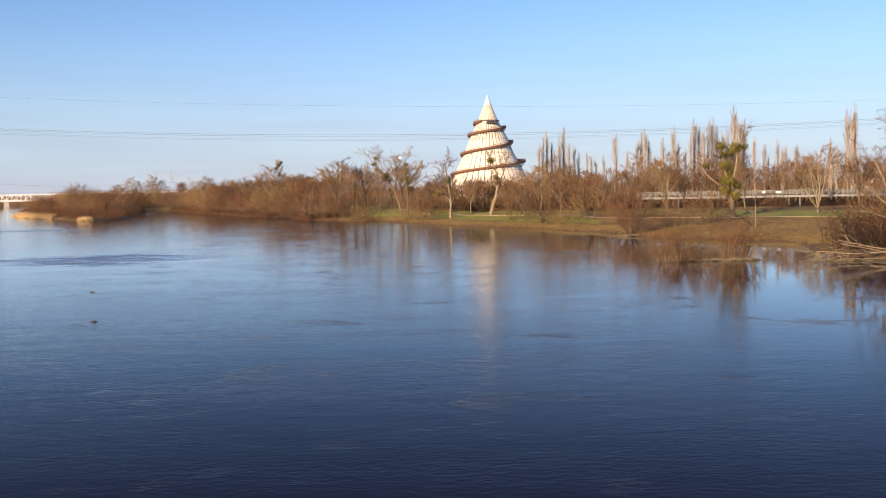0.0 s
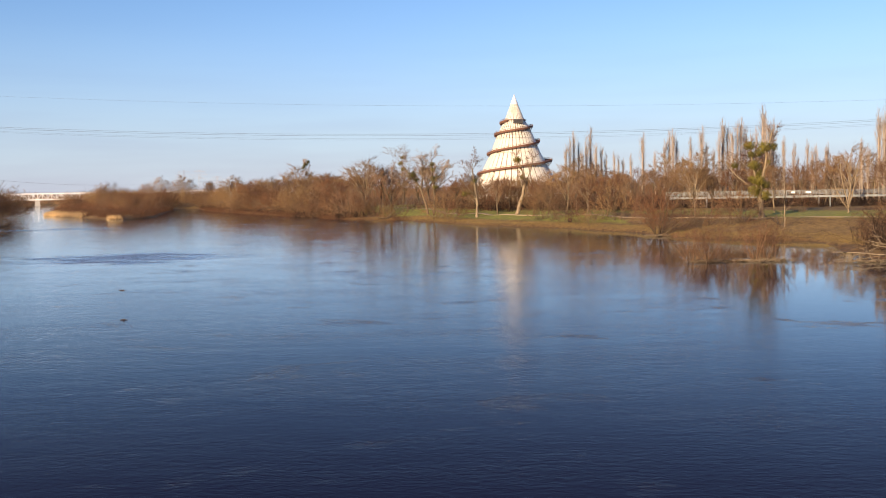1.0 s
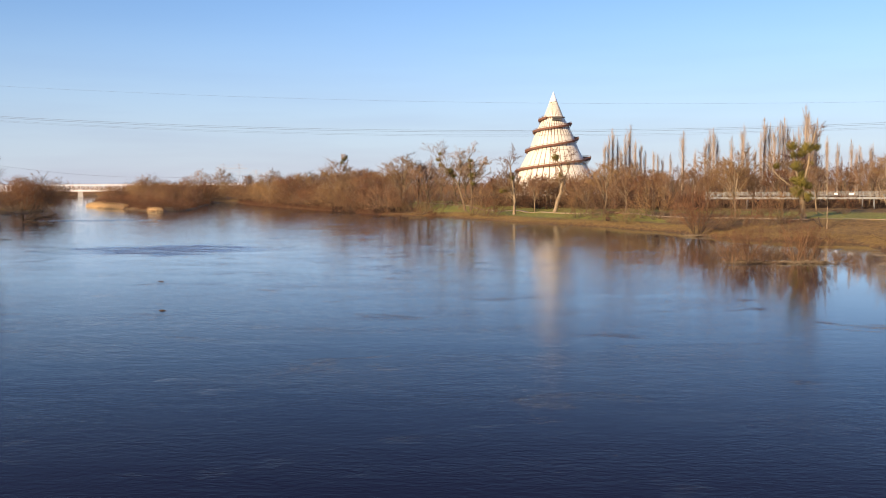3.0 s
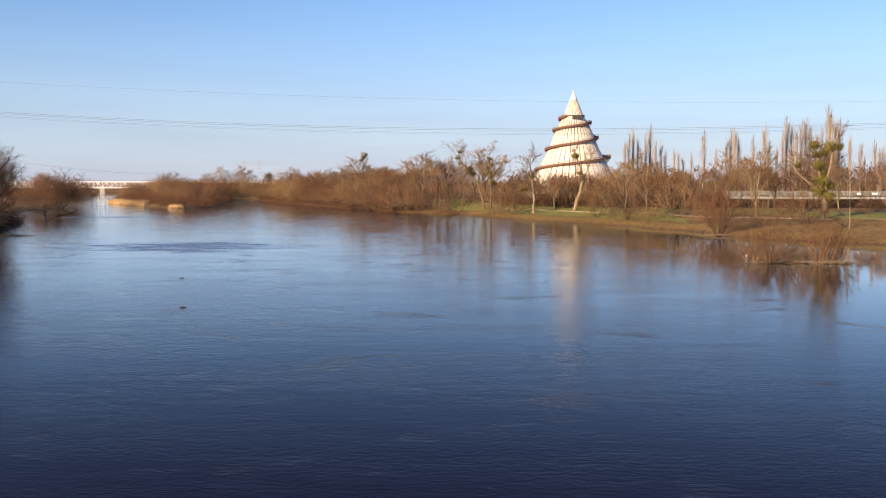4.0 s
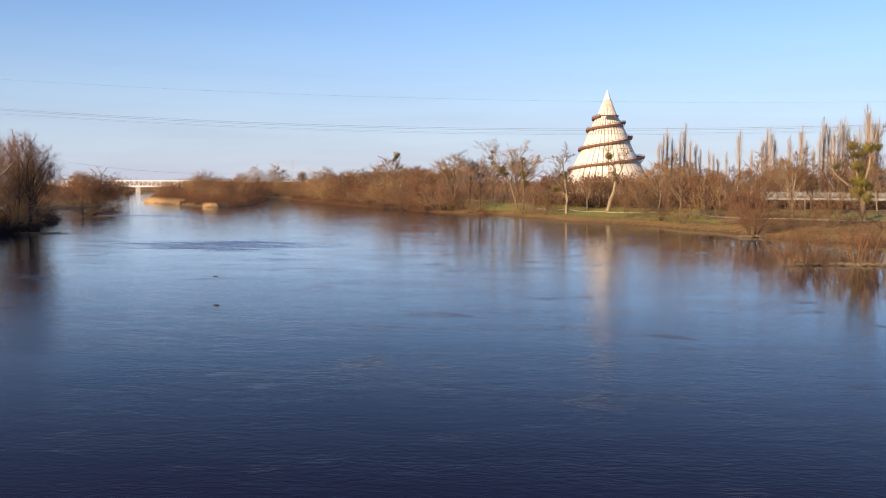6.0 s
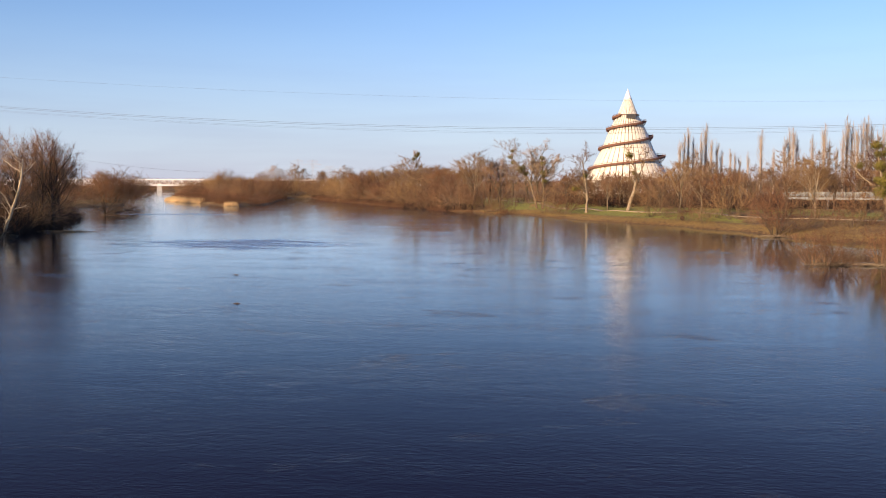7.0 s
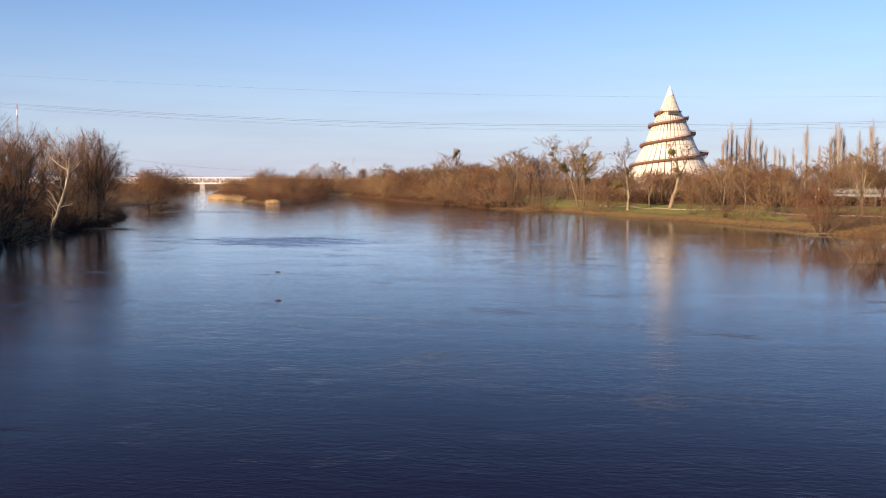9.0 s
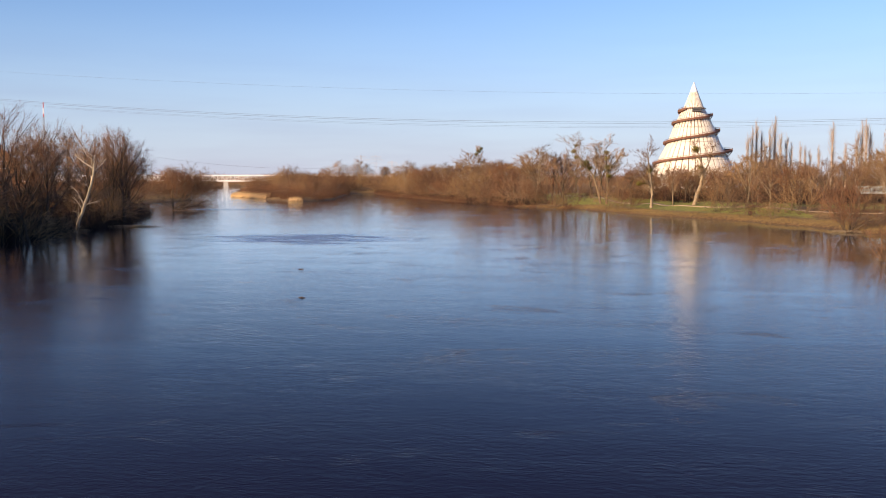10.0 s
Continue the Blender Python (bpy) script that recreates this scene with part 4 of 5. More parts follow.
brush("far_woods", [(-560, 800), (-300, 430), (-200, 240), (-400, 200), (-900, 700), (-1000, 1000), (-700, 1080)], 600, 8, 14, 0.2, TWIG_RED, "distant brown woodland behind the bank", 25, 7, 2, 14, wide=3)
brush("far_woods", [(-180, 606), (-150, 640), (-110, 640), (-160, 760), (-330, 1000), (-420, 1040), (-320, 760), (-235, 640)], 380, 8, 14, 0.11, TWIG, "brown bare woodland behind the spit", 4, 7, 3, 22, wide=2)
brush("far_woods", [(-1000, 1180), (-560, 1110), (-300, 1210), (-60, 1260), (-60, 1340), (-1000, 1320)], 700, 9, 14, 0.35, TWIG, "distant brown woodland behind the railway bridge", 3, 7, 2, 14, wide=4)
# scrub darkened by colour where the near bank lies in shade
brush("brushwood", [(56, 140), (52, 122), (52, 108), (60, 92), (85, 90), (90, 140), (75, 165)], 260, 1.5, 5.5, 0.022, UNDER_SHADE, "tangled dark brown scrub on the near bank, darkened further as shade", 1.5, 9, 3, 26)


# shade painted into this thicket's colour as well
brush("brushwood", [(50, 136), (48, 120), (52, 107), (68, 100), (76, 128), (64, 142)], 340, 2.5, 7, 0.028, UNDER_SHADE, "dense dark brown thicket on the near bank, darkened further as shade", 2.0, 9, 4, 30)
# blackened stems keep the bank's foot as dark as in shade
brush("flooded_thicket", [(-80, 92), (-86, 122), (-94, 152), (-99, 178), (-108, 182), (-103, 150), (-96, 120), (-92, 96)], 330, 1.5, 5.5, 0.03, BANK_SHADE, "bare thicket in the flooded edge, blackened in place of shade", -6, 8, 3, 26, smax=3)
# tall unseen thicket added to block the sun from the left bank
brush("brushwood", [(-74, 55), (-80, 108), (-84, 112), (-120, 150), (-150, 120), (-110, 40)], 620, 9, 15, 0.1, BANK_SHADE, "unseen thicket left of view, added to shade the bank", 0.5, 10, 4, 20)
# these twigs too carry the shade in their colour
brush("brushwood", [(-78, 104), (-80, 112), (-93, 152), (-97, 175), (-122, 226), (-150, 270), (-156, 272), (-126, 232), (-104, 180), (-98, 150), (-90, 118), (-86, 104)], 260, 1.0, 4.0, 0.022, BANK_SHADE, "overhanging twigs at the water's edge, colour darkened as shade", -1.2, 8, 4, 38, smax=2.5)


brush("brushwood", [(-170, 600), (-122, 470), (-60, 348), (-42, 312), (-22, 288), (-14, 296), (-30, 320), (-100, 450), (-160, 600)], 460, 1.5, 4.0, 0.035, TWIG_RED, "willow twigs overhanging the far water's edge", -1.8, 8, 3, 48, smax=2.5)
brush("brushwood", [(-203, 474), (-176, 424), (-137, 368), (-126, 388), (-140, 402), (-165, 428), (-203, 494)], 330, 2.5, 5, 0.045, TWIG_RED, "dense willow scrub at the front of the spit", 0.2, 8, 3, 34)
brush("brushwood", SPIT + [(-215, 480)], 220, 1.5, 3.8, 0.045, TWIG_RED, "willow twigs overhanging the edge of the spit", -1.5, 8, 3, 46, smax=3)


def tufts(name, poly, n, h, rad, mat, label, smin, smax, spread=18):
    c = land_points(poly, n, smin, smax)
    p = np.column_stack([c, ground_z(c[:, 0], c[:, 1]) - 0.05])
    d = away(np.tile([0, 0, 1.0], (n, 1)), spread)
    tagged(new(name, spikes(name, p, p + d * (h * gen.uniform(0.5, 1.0, (n, 1))), rad, mat)), label, "grass" if "grass" in name else "reeds", kind="stuff")


tufts("reed_bed", [(-222, 500), (-212, 464), (-178, 412), (-160, 396), (-166, 420), (-200, 480), (-215, 510)], 5000, 1.9, 0.06, REED, "pale straw-coloured reed bed at the water's edge", 0.0, 9, 10)
tufts("reed_bed", [(-139, 370), (-136, 358), (-131, 360), (-132, 368), (-137, 376)], 260, 1.6, 0.05, REED, "small clump of pale straw reeds", -0.5, 5, 10)
EAST_BANK = [(-30, 330), (-30, 285), (0, 235), (28, 175), (50, 140), (58, 100), (100, 100), (90, 190), (45, 240), (0, 320)]
tufts("dry_grass", EAST_BANK, 16000, 0.6, 0.02, STRAW, "dry yellow-brown grass fringing the bank", 0.4, 6, 28)
tufts("dry_grass", [(36, 190), (34, 165), (50, 140), (58, 100), (100, 100), (90, 190), (60, 205)], 14000, 0.42, 0.02, STRAW, "short dry grass on the bank", 4, 26, 32)


# ---- single trees ----
BIRCH = wood_like("bark_birch", (0.42, 0.34, 0.22), (0.66, 0.57, 0.42), 0.85, 5.0, 0.05)
def leaf_ball(seed):
    """A mistletoe ball: many short forking leafy shoots."""
    g = np.random.default_rng(seed)
    n = 420
    d = g.normal(0, 1, (n, 3))
    d /= np.linalg.norm(d, axis=1, keepdims=True)
    r0 = g.uniform(0.15, 0.8, (n, 1))
    a = d * r0
    e = d + g.normal(0, 0.5, (n, 3))
    b = a + e / np.linalg.norm(e, axis=1, keepdims=True) * g.uniform(0.18, 0.34, (n, 1))
    return spikes("mistletoe_clump", a, b, 0.055, MISTLETOE)


BALLS = [leaf_ball(s) for s in (1, 2, 3)]


def hang_balls(root, balls):
    for i, (x, y, z, r) in enumerate(balls):
        ob = part("mistletoe_clump", BALLS[i % 3], root, "round green mistletoe clump")
        ob.location, ob.scale, ob.rotation_euler = (x, y, z), (r * 1.2, r * 1.2, r * (0.95 + 0.12 * (i % 3))), (0, 0, i * 1.3)


def formed_tree(name, at, limbs, label, bark, twig, seed, balls=(), shoots=9, reach=0.34, twigs=0.03, lush=7, group="single bank trees", category="tree", squat=1.0):
    """A tree with a trunk and limbs of a form of its own. limbs: (points from the foot, thickness at the start and end)."""
    g = Grow(seed)
    for pts, r0, r1 in limbs:
        pts = [Vector(p) for p in pts]
        # soften the bends
        for _ in range(2):
            fine = [pts[0]]
            for a, b in zip(pts, pts[1:]):
                fine += [a.lerp(b, 0.3), a.lerp(b, 0.7)]
            pts = fine + [pts[-1]]
        n = len(pts)
        pts = [p + Vector((g.r.gauss(0, 1), g.r.gauss(0, 1), 0)) * 0.05 * (0 < i < n - 1) for i, p in enumerate(pts)]
        g.wood.tube(pts, [r0 + (r1 - r0) * i / (n - 1) for i in range(n)], 8)
        total = sum((b - a).length for a, b in zip(pts, pts[1:]))
        spec = [None, dict(segs=4, wander=10, lift=0.07, end=0.3), dict(n=6, spread=40, frac=0.5, start=0.2, wander=12, lift=0.05, segs=3, rfrac=0.5),
                dict(n=lush, spread=42, frac=0.6, start=0.05, rise=0.08, rad=twigs)]
        for k in range(shoots):
            f = 0.3 + 0.7 * (k + g.r.random()) / shoots
            i = min(int(f * (n - 1)), n - 2)
            q = pts[i].lerp(pts[i + 1], f * (n - 1) - i)
            d = (pts[i + 1] - pts[i]).normalized()
            g.limb(q, g.turn(d, g.r.uniform(25, 60)), total * reach * g.r.uniform(0.6, 1.2) * (1.2 - 0.5 * f), (r0 + (r1 - r0) * f) * 0.4, 1, spec)
    root = g.done(name, label, category, bark, twig, group)
    root.matrix_basis = pose(at[0], at[1], at[2] if len(at) > 2 else gz(*at) - 0.2)
    hang_balls(root, balls)
    root.scale.z = squat
    return root


# two old trees full of mistletoe, then two with pale trunks beside the path
formed_tree("mistletoe_tree", (-12.5, 300), [([(0, 0, 0), (-1, 0, 6), (-3, 0, 12), (-6.5, 0, 16), (-8, 0, 20)], 0.42, 0.10), ([(-2.2, 0, 10), (-1, 0.6, 15), (-1.5, 0, 20)], 0.22, 0.06)],
            "bare leaning tree with green mistletoe clumps", BARK, TWIG_PALE, 51, [(-8.3, 0, 19, 0.9), (-7.4, 0, 17, 0.8), (-4.8, 0, 14.6, 1.5), (-3.4, 0, 13, 0.9), (-7.6, 0, 21.2, 0.7)], 15, 0.36, 0.03, 11, squat=0.84)
formed_tree("mistletoe_tree", (-10.6, 297), [([(0, 0, 0), (0.3, 0, 8), (-0.2, 0, 14), (-0.4, 0, 20.5)], 0.45, 0.08), ([(0, 0, 11), (2.0, 0, 15), (4.5, 0, 18)], 0.2, 0.05)],
            "tall bare tree with mistletoe clumps in its crown", BARK, TWIG_PALE, 52, [(-0.2, 0, 18.6, 1.0), (0, 0, 16.6, 1.0), (0.4, 0, 13.2, 1.4), (0.6, 0, 10.4, 1.0)], 16, 0.36, 0.03, 11, squat=0.84)
formed_tree("mistletoe_tree", (2.2, 263), [([(0, 0, 0), (0.2, 0, 5), (-0.4, 0, 11), (-1.2, 0, 16.5)], 0.5, 0.1), ([(0.1, 0, 7), (-2.5, 0, 9), (-5.5, 0, 10)], 0.2, 0.05)],
            "bare pale-barked tree with small mistletoe clumps by the path", BARK_PALE, TWIG, 53, [(-1.9, 0, 8.4, 1.0), (-3.2, 0, 7.8, 0.9), (-0.4, 0, 11.8, 0.8)], 14, 0.38, 0.03, 10, squat=0.86)
formed_tree("leaning_tree", (12.9, 259), [([(0, 0, 0), (1.4, 0, 5), (2.6, 0, 9)], 0.55, 0.36), ([(2.5, 0, 8.6), (1.6, 0, 11.5), (0, 0, 15.5)], 0.3, 0.08), ([(2.6, 0, 8.8), (4.2, 0, 12.5), (4.4, 0, 15)], 0.2, 0.05)],
            "leaning tree with a thick bare pale trunk by the path", BARK_PALE, TWIG, 54, [(0.2, 0, 14.6, 1.2), (1.6, 0, 10, 0.7)], 9, 0.4, 0.036)
formed_tree("mistletoe_tree", (55.9, 187), [([(0, 0, -0.3), (-0.1, 0, 2), (-0.45, 0, 5)], 0.72, 0.36), ([(-0.5, 0, 4.2), (-2.4, 0, 6.4), (-5.2, 0.3, 8.6), (-6.8, 0.4, 11)], 0.24, 0.06),
                                           ([(-0.4, 0, 4.2), (0.4, 0, 9.2), (1.5, 0, 14.6), (2.1, 0, 17)], 0.36, 0.08), ([(-0.5, 0, 4.3), (-1.6, 0, 9.5), (-2.2, 0.2, 14)], 0.3, 0.07)],
            "old tree with pale limbs laden with big mistletoe clumps", BARK_PALE, TWIG, 55,
            [(-2.3, 0, 13.9, 1.15), (0.3, -0.3, 13.5, 1.35), (2.3, 0, 13.6, 0.8), (-1.5, -0.4, 10.2, 1.25), (-0.7, -0.5, 7.2, 1.35), (-1.4, -0.4, 5.2, 1.3), (0.5, -0.5, 4.4, 1.2), (-5.0, 0.3, 10.2, 0.75),
             (-2.0, 0, 12.2, 0.8), (-0.6, 0, 12.4, 0.9), (0.8, -0.2, 6.4, 0.9), (-0.4, 0.4, 8.6, 1.0), (-1.9, 0, 7.6, 0.8), (1.2, 0, 10.6, 0.6)], 4, 0.26, 0.028)
formed_tree("young_tree", (73.6, 190.5), [([(0, 0, 0), (0.1, 0, 2), (-1.2, 0, 6), (-1.6, 0, 10)], 0.2, 0.05), ([(0.1, 0, 1.6), (1.2, 0, 5), (1.8, 0, 9.6)], 0.16, 0.04), ([(0.1, 0, 1.8), (0.2, 0, 6), (0.1, 0, 10)], 0.15, 0.04), ([(-0.1, 0, 1), (-2.2, 0, 4), (-3, 0, 7)], 0.12, 0.04)],
            "young many-stemmed bare tree on the lawn", BARK_PALE, TWIG_PALE, 56, (), 6, 0.3, 0.022, 6)
formed_tree("sapling", (53.6, 166.5), [([(0, 0, 0), (0.1, 0, 4), (0, 0, 9.6)], 0.13, 0.03)], "slender bare sapling on the bank", BARK_PALE, TWIG, 57, (), 10, 0.22, 0.018, 5)
formed_tree("bare_tree", (57.5, 120), [([(0, 0, 0), (-1, 0, 4), (-3.2, -0.4, 8), (-4.2, 0, 10.5)], 0.3, 0.07), ([(-0.2, 0, 2), (-3, 0.2, 3.6), (-6, 0, 4.2)], 0.16, 0.05), ([(0, 0, 2.2), (0.5, 0, 8), (-0.8, 0, 14.5)], 0.26, 0.06), ([(-0.6, 0, 3), (-3.6, 0, 6), (-5, 0, 7)], 0.15, 0.04)],
            "leaning bare tree with spreading limbs over the bank", BARK_PALE, TWIG_RED, 58, (), 9, 0.32, 0.02)
formed_tree("birch_tree", (-94.2, 149.5, -0.3), [([(0, 0, 0), (0.3, 0, 1.8), (1.6, 0, 4.6), (2.9, 0, 8.0), (3.6, 0, 11.4), (3.8, 0, 13.2)], 0.34, 0.10), ([(3.5, 0, 11), (2.0, 0, 11.8), (0.4, 0, 13)], 0.14, 0.04), ([(-0.4, 0, 0), (0.5, 0, 1.8), (0.4, 0, 3.6)], 0.2, 0.06), ([(1.6, 0, 4.6), (0.6, 0, 7), (-1.5, 0, 8.6)], 0.12, 0.04)],
            "leaning pale-trunked bare tree at the water's edge", BIRCH, TWIG_PALE, 59, (), 7, 0.3, 0.018, 5)
# bark darkened in place of shade at the bank's foot
formed_tree("bare_tree", (-82.5, 120), [([(0, 0, 0), (-0.6, 0, 4), (-2.2, 0, 9), (-3.4, 0, 15)], 0.24, 0.06), ([(-0.2, 0, 1), (-2.4, 0, 5), (-4.0, 0, 9), (-3.2, 0, 14)], 0.18, 0.05), ([(-1.2, 0, 7), (0.6, 0, 10.5), (2.0, 0, 13)], 0.12, 0.03)],
            "slender bare trees leaning apart at the water's edge", BARK_DARK, TWIG_RED, 60, (), 8, 0.3, 0.016, 8, squat=0.88)
formed_tree("bare_tree", (-73.5, 439), [([(0, 0, 0), (0.2, 0, 10), (0.4, 0, 19.5)], 0.4, 0.1)], "tall bare tree with dark mistletoe above the far wood", BARK, TWIG_PALE, 61, [(0.2, 0, 19, 1.3), (-0.8, 0, 17.6, 1.0), (1.4, 0, 20, 0.9)], 12, 0.26, 0.05)
TWIG_DARK = wood_like("twig_dark", (0.06, 0.035, 0.03), (0.13, 0.075, 0.06))
for k, (x, y, h) in enumerate([(88, 302, 18), (92, 305, 17), (-30, 331, 16), (-27, 336, 15)]):
    t = broad_tree(70 + k, 14, BARK_DARK, TWIG_DARK, label="dark-twigged bare tree standing out among paler ones")
    t.matrix_basis = spin(x, y, h / 14, k * 80)
# park trees and bushes in front of the belt
for k, (x, y, h) in enumerate([(28, 231, 9), (32, 225, 10), (20, 246, 9), (47, 203, 9), (43, 211, 10), (8, 268, 9), (-3, 284, 11), (38, 224, 11), (24, 240, 10), (51, 206, 9), (64, 205, 9), (92, 214, 11), (98, 205, 10), (86, 222, 11)]):
    BROAD.put(k, x, y, h, k * 53)
for k, (x, y, h) in enumerate([(-6, 269, 6), (-9, 274, 7), (-3, 264, 5), (17, 235, 6), (20, 230, 5), (24, 216, 3), (26, 209, 3), (44, 180, 6), (47, 176, 5.5), (41, 184, 5), (36, 202, 4),
                               (30, 223, 7), (33, 216, 6), (25, 238, 7), (40, 206, 6), (50, 178, 5), (22, 222, 3.5), (68, 200, 4), (84, 170, 5), (78, 150, 5), (70, 140, 5), (66, 128, 4.5), (88, 196, 6), (53, 117, 3.6), (57, 122, 4.6), (61, 117, 5), (56, 130, 5), (60, 134, 5.5), (52, 124, 3.4)]):
    BUSH.put(k, x, y, h, k * 71)


# ---- willows standing in the flood, with drift at their feet ----
wet = Stock([willow_bush(s, 5, TWIG_RED, 9, 42, TWIG, "flooded_willow", "brown willow shoots standing in the river", "flooded willows", 6, 6, 0.013) for s in (81, 82)], 5)
for k, (x, y, h, w) in enumerate([(26.2, 114.6, 4.3, 1.3), (27.6, 113.4, 4.4, 1.2), (29.4, 115.2, 4.7, 1.0), (33.3, 113.6, 5.0, 0.75), (34.3, 113.9, 5.2, 0.75), (35.6, 114.6, 4.2, 0.8)]):
    ob = wet.put(k, x, y, h * 1.15, k * 67, w)
    ob.location.z = -0.1


def drift(at, rx, ry, n, mat, label, tall=0.25):
    """A mat of washed-up sticks."""
    a = gen.normal(0, 0.45, (n, 2)) * [rx, ry]
    p = np.column_stack([a, gen.uniform(0.0, tall, n)])
    d = gen.normal(0, 1, (n, 3)) * [1.4, 0.6, 0.12]
    d /= np.linalg.norm(d, axis=1, keepdims=True)
    ob = new("driftwood", spikes("driftwood", p, p + d * gen.uniform(0.4, 1.6, (n, 1)), 0.03, mat))
    ob.location = at
    return tagged(ob, label, "driftwood", kind="stuff")


drift((34.2, 113.2, 0), 3.4, 0.5, 420, BARK_PALE, "brown drift of sticks round flooded willow stems")
drift((27.6, 113.4, 0), 2.2, 0.6, 260, BARK, "dark drift of sticks round flooded willow stems")
drift((33.2, 171.5, 0.1), 3, 1, 200, BARK_PALE, "drift of sticks at the foot of a willow")
drift((-93, 167, 0), 5, 1.2, 300, BARK_PALE, "washed-up straw and sticks at the bank")
drift((-96, 152, 0), 2.5, 1.0, 160, BARK_PALE, "washed-up sticks round a leaning trunk")
drift((47, 109.3, 0), 6, 0.8, 420, BARK_PALE, "pale washed-up branches along the water's edge")



def snag(x, y, seed, label):
    """Sticks caught on the river bed that break the surface."""
    r = random.Random(seed)
    b = Build()
    for k in range(4):
        a = r.uniform(0, 6.3)
        ln = r.uniform(0.12, 0.32)
        p = Vector((r.uniform(-0.15, 0.15), r.uniform(-0.1, 0.1), -0.2))
        q = p + Vector((math.cos(a) * ln * 0.9, math.sin(a) * ln * 0.5, 0.2 + ln * 0.5))
        b.tube([p, p.lerp(q, 0.5) + Vector((0, 0, 0.03)), q], [0.03, 0.025, 0.01], 5)
    b.tube([(-0.3, 0.0, -0.02), (0.05, 0.04, 0.03), (0.35, -0.03, 0.0)], [0.03, 0.045, 0.015], 6)
    ob = new("snag", b.mesh("snag", BARK_DARK))
    ob.location = (x, y, 0)
    tagged(ob, label, "driftwood", "snags in the river")


snag(-33.3, 91.6, 1, "small dark snag of sticks sticking out of the river")
snag(-25.3, 69.7, 2, "dark twisted stick breaking the river's surface")

shrub = willow_bush(83, 9.0, TWIG_RED, 11, 62, BARK, "bank_willow", "spreading bare willow with pale curved limbs at the water's edge", "single bank trees", 9, 10, 0.022)
shrub.matrix_basis = pose(33.6, 173, 0.1)


def fallen(name, at, seed, arms, label, bark, turn=0.0, twigs=0.018):
    """A fallen crown lying at the water: arms of (direction, length, thickness)."""
    g = Grow(seed)
    for d, ln, r in arms:
        g.limb(Vector((0, 0, 0.35)), Vector(d).normalized(), ln, r, 0, [
            dict(segs=6, wander=7, lift=0.005, end=0.25), dict(n=6, spread=34, frac=0.3, start=0.25, wander=10, lift=0.0, segs=3, rfrac=0.5), dict(n=6, spread=30, frac=0.5, start=0.1, rad=twigs)])
    ob = g.done(name, label, "fallen tree", bark, bark, "fallen trees")
    ob.matrix_basis = pose(*at, 0, 0, turn)
    return ob


fallen("fallen_tree", (56, 109, 0.5), 91, [((-1, 0.22, 0.0), 16, 0.2), ((-1, 0.38, 0.07), 15, 0.16), ((-1, 0.08, -0.01), 12, 0.15), ((-1, 0.5, 0.02), 11, 0.12)], "pale fallen branches lying along the water's edge", BARK_PALE)
fallen("fallen_tree", (-130, 255, -0.1), 92, [((1, -0.2, 0.12), 11, 0.22), ((1, 0.3, 0.3), 8, 0.18), ((0.3, -1, 0.25), 7, 0.16), ((-0.6, 0.3, 0.4), 6, 0.15), ((1, -0.6, 0.45), 7, 0.14), ((0.5, 0.2, 0.9), 5, 0.12), ((1, 0.1, 0.2), 9, 0.2), ((0.8, -0.5, 0.15), 9, 0.16), ((0.9, 0.4, 0.6), 6, 0.14), ((0.2, -0.8, 0.5), 6, 0.14), ((-0.5, -0.4, 0.5), 5, 0.12), ((1, -0.1, 0.6), 6, 0.14)], "dark dead tree crown stranded in the river", BARK_DARK, twigs=0.05)
fallen("fallen_tree", (-77, 398, 0.3), 93, [((-1, 0.1, 0.5), 12, 0.2), ((1, 0.1, 0.28), 10, 0.17), ((-1, -0.2, 0.3), 12, 0.17)], "grey fallen trunk leaning out of the far wood", BARK)
fallen("fallen_tree", (-25, 293, 0.3), 94, [((1, 0.1, 0.25), 6, 0.16), ((-1, -0.3, 0.1), 6, 0.14), ((0.6, -0.4, 0.5), 5, 0.12)], "low bent limbs at the water's edge", BARK)
fallen("leaning_stump", (53.4, 168.5, 1.4), 95, [((-0.4, 0, 1), 1.8, 0.22), ((-1, 0, 0.9), 2.4, 0.12)], "dark broken stump leaning on the bank", BARK_DARK)


# ---- mast, pylons, houses ----
def mast():
    root = thing("radio_mast", (-833.5, 1247.5, 0), "slender lattice radio mast with red and white bands", "mast")
    z = 3.0
    while z < 96:
        b = Build()
        for k in range(3):
            a, c = 2 * math.pi * k / 3, 2 * math.pi * (k + 1) / 3
            b.beam((1.1 * math.cos(a), 1.1 * math.sin(a), z), (1.1 * math.cos(a), 1.1 * math.sin(a), z + 8), 0.28)
            b.beam((1.1 * math.cos(a), 1.1 * math.sin(a), z), (1.1 * math.cos(c), 1.1 * math.sin(c), z + 4), 0.16)
            b.beam((1.1 * math.cos(c), 1.1 * math.sin(c), z + 4), (1.1 * math.cos(a), 1.1 * math.sin(a), z + 8), 0.16)
        part("lattice_section", b.mesh("lattice_section", STEEL_GREY), root)
        z += 8
    for z0, z1, r, mat in ((97, 101, 0.7, RED), (101, 109, 0.7, WHITE), (109, 117, 0.55, RED)):
        part("antenna_band", Build().tube([(0, 0, z0), (0, 0, z1)], [r, r], 10).mesh("antenna_band", mat), root, "red painted band" if mat is RED else "white painted band")


mast()


# steel paled towards blue-grey: distance haze put into the colour
HAZE_STEEL = plain("weathered_pale_steel", (0.36, 0.38, 0.42), (0.46, 0.48, 0.52), 0.6, 0.1)


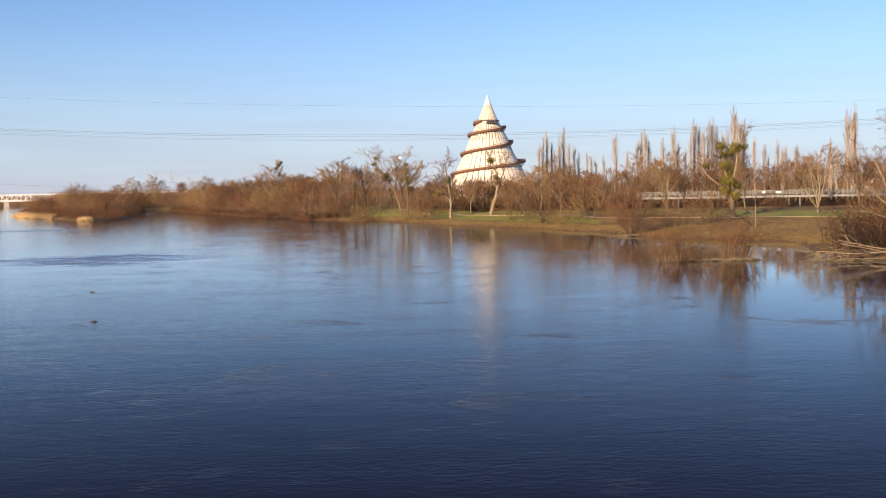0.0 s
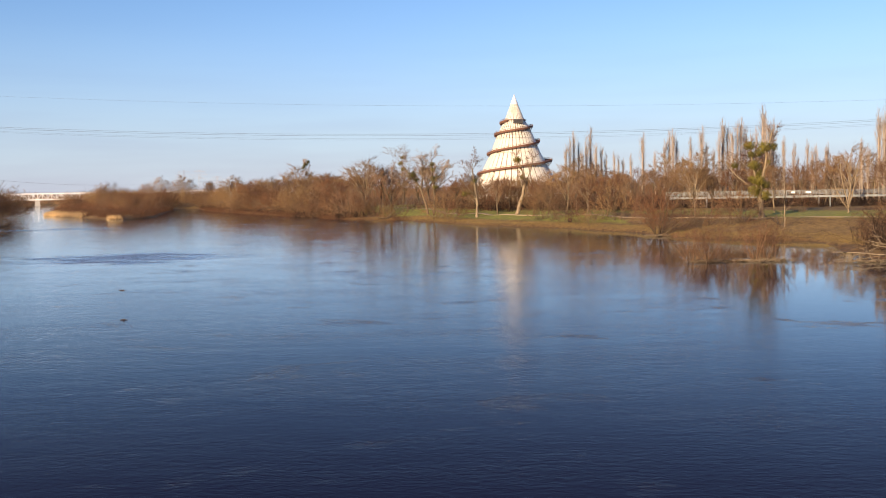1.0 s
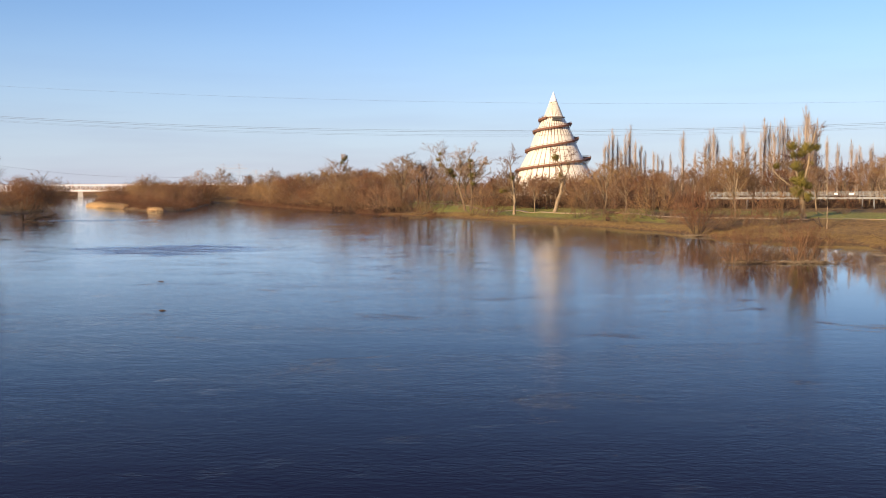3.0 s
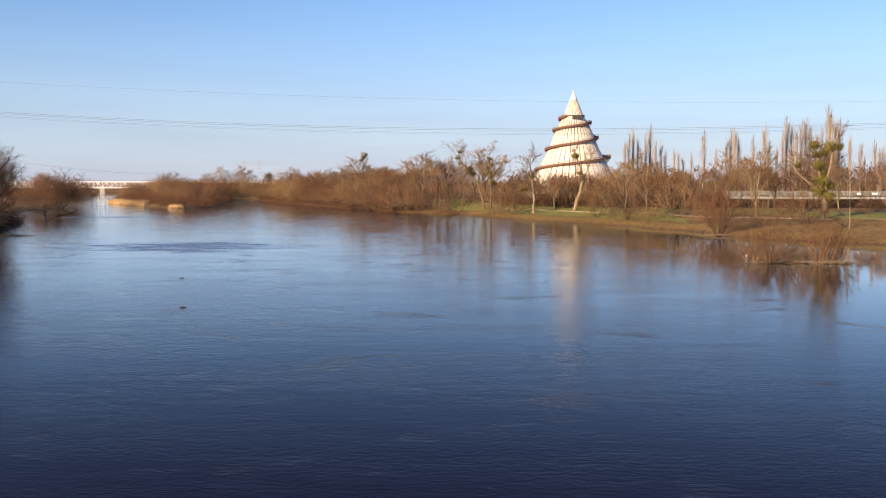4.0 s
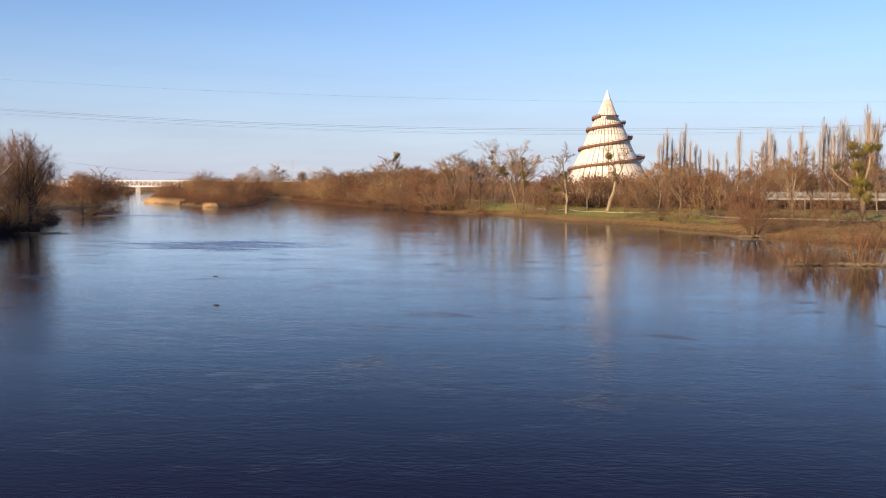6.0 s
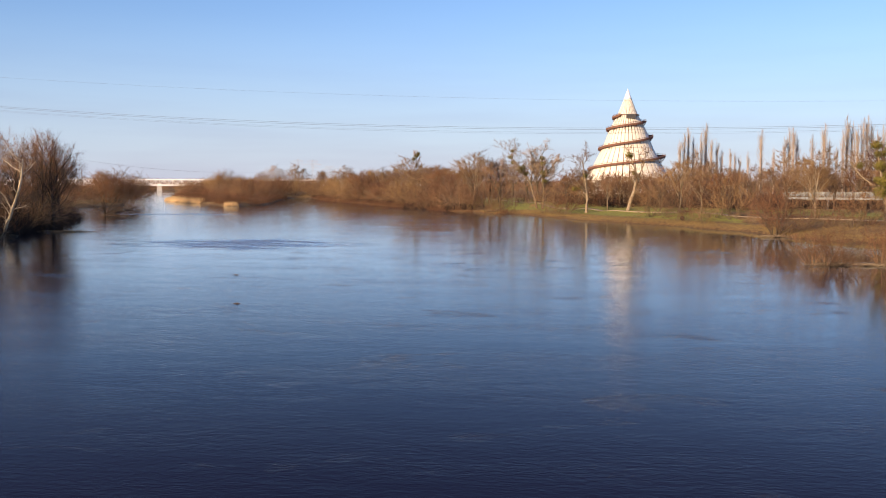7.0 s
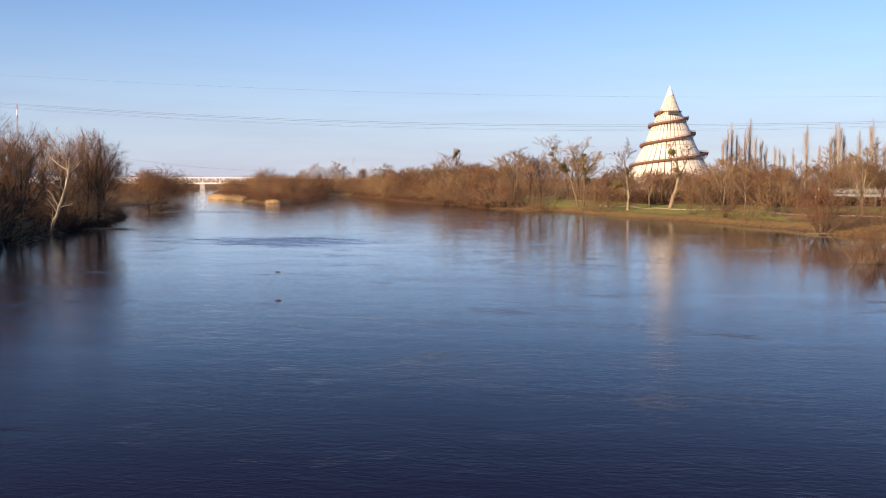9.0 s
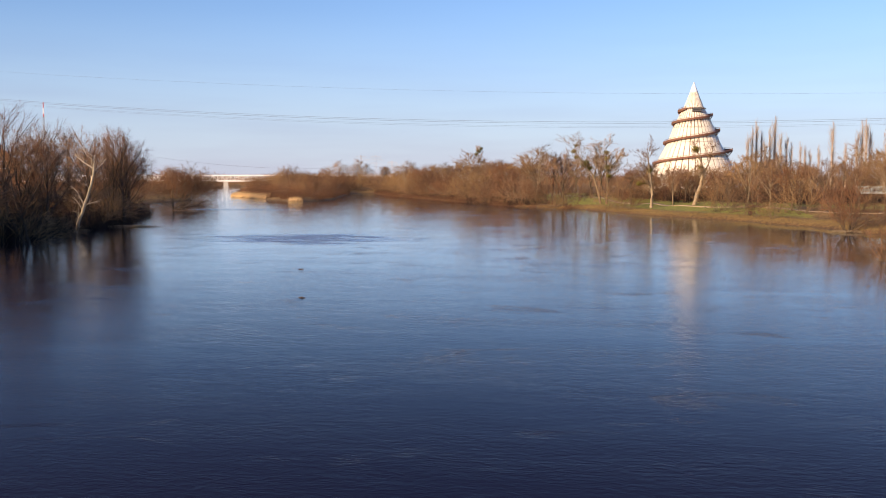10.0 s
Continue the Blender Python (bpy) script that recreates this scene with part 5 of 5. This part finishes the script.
def pylon(x, y, h):
    root = thing("power_pylon", (x, y, 2), "distant grey lattice power pylon with three arms", "pylon", "distant power pylons", turn=15)
    w = lambda z: 3.6 * (1 - z / h) + 0.7
    for sx in (-1, 1):
        for sy in (-1, 1):
            part("leg", Build().beam((sx * w(0), sy * w(0), 0), (sx * 0.7, sy * 0.7, h), 0.3).mesh("leg", HAZE_STEEL), root)
    n = 9
    b = Build()
    for i in range(n):
        z0, z1 = h * i / n, h * (i + 1) / n
        for sy in (-1, 1):
            b.beam((-w(z0), sy * w(z0), z0), (w(z1), sy * w(z1), z1), 0.13)
            b.beam((w(z0), sy * w(z0), z0), (-w(z1), sy * w(z1), z1), 0.13)
    part("bracing", b.mesh("bracing", HAZE_STEEL), root)
    for z, r in ((h * 0.70, 13), (h * 0.82, 16), (h * 0.94, 10)):
        a = Build().beam((-r, 0, z), (r, 0, z), 0.28)
        a.beam((-r, 0, z), (0, 0, z + 2.2), 0.25).beam((r, 0, z), (0, 0, z + 2.2), 0.25)
        for s in (-1, 1):
            for f in (0.55, 0.97):
                a.beam((s * r * f, 0, z), (s * r * f, 0, z - 3), 0.25)
        part("cross_arm", a.mesh("cross_arm", HAZE_STEEL), root)


for x, y, h in ((-535, 1823, 53), (-508, 1832, 53), (-477, 1840, 41), (-450, 1850, 40)):
    pylon(x, y, h)


def house(at, turn, w, d, eave, ridge, wall, roof, label, windows):
    root = thing("house", at, label, "house", turn=turn)
    b = Build()
    b.v = [(-w / 2, 0, 0), (w / 2, 0, 0), (w / 2, 0, eave), (0, 0, ridge), (-w / 2, 0, eave), (-w / 2, d, 0), (w / 2, d, 0), (w / 2, d, eave), (0, d, ridge), (-w / 2, d, eave)]
    b.f = [(0, 1, 2, 3, 4), (9, 8, 7, 6, 5), (1, 6, 7, 2), (5, 0, 4, 9), (2, 7, 8, 3), (4, 3, 8, 9)]
    part("wall", b.mesh("wall", wall), root)
    for s in (-1, 1):
        r = Build()
        p = [(s * (w / 2 + 0.5), eave - 0.5 * (ridge - eave) / (w / 2)), (0, ridge)]
        for y in (-0.5, d + 0.5):
            for q in (0.06, 0.34):
                r.v += [(p[0][0], y, p[0][1] + q), (p[1][0], y, p[1][1] + q)]
        r.f = [(0, 1, 3, 2), (4, 6, 7, 5), (2, 3, 7, 6), (0, 4, 5, 1), (0, 2, 6, 4), (1, 5, 7, 3)]
        part("roof", r.mesh("roof", roof), root)
    for x, z in windows:
        win = part("window", Build().box((x, -0.02, z), (1.3, 0.1, 1.7)).mesh("window", WHITE), root, "white framed window")
        for dx in (-0.31, 0.31):
            part("pane", Build().box((x + dx, -0.05, z), (0.52, 0.08, 1.45)).mesh("pane", DARK), win)


house((-142.5, 187, 3), 36, 19, 16, 9.5, 17, BRICK, ROOF, "orange-brown brick house behind the bank trees", [(6.2, 9.0), (3.2, 9.0), (6.2, 5.4), (0.2, 9.0), (0.2, 12.4)])
house((128, 296, 3.2), -22, 7, 6, 4.2, 5.9, CONCRETE, RED, "small house with a red roof among trees", [(-1.6, 2.4), (1.6, 2.4)])
house((168, 380, 3.3), -22, 4, 5, 5.6, 7.2, WHITE, ROOF, "white house far behind bare trees", [(-1, 4.0), (1, 4.0)])

stump = Build().tube([(0, 0, -0.3), (0, 0, 0.3), (0.05, 0, 0.9)], [0.65, 0.5, 0.45], 10)
ob = new("tree_stump", stump.mesh("tree_stump", BARK_DARK))
ob.location = (23, 222, gz(23, 222))
tagged(ob, "dark sawn tree stump on the grassy bank", "tree stump")
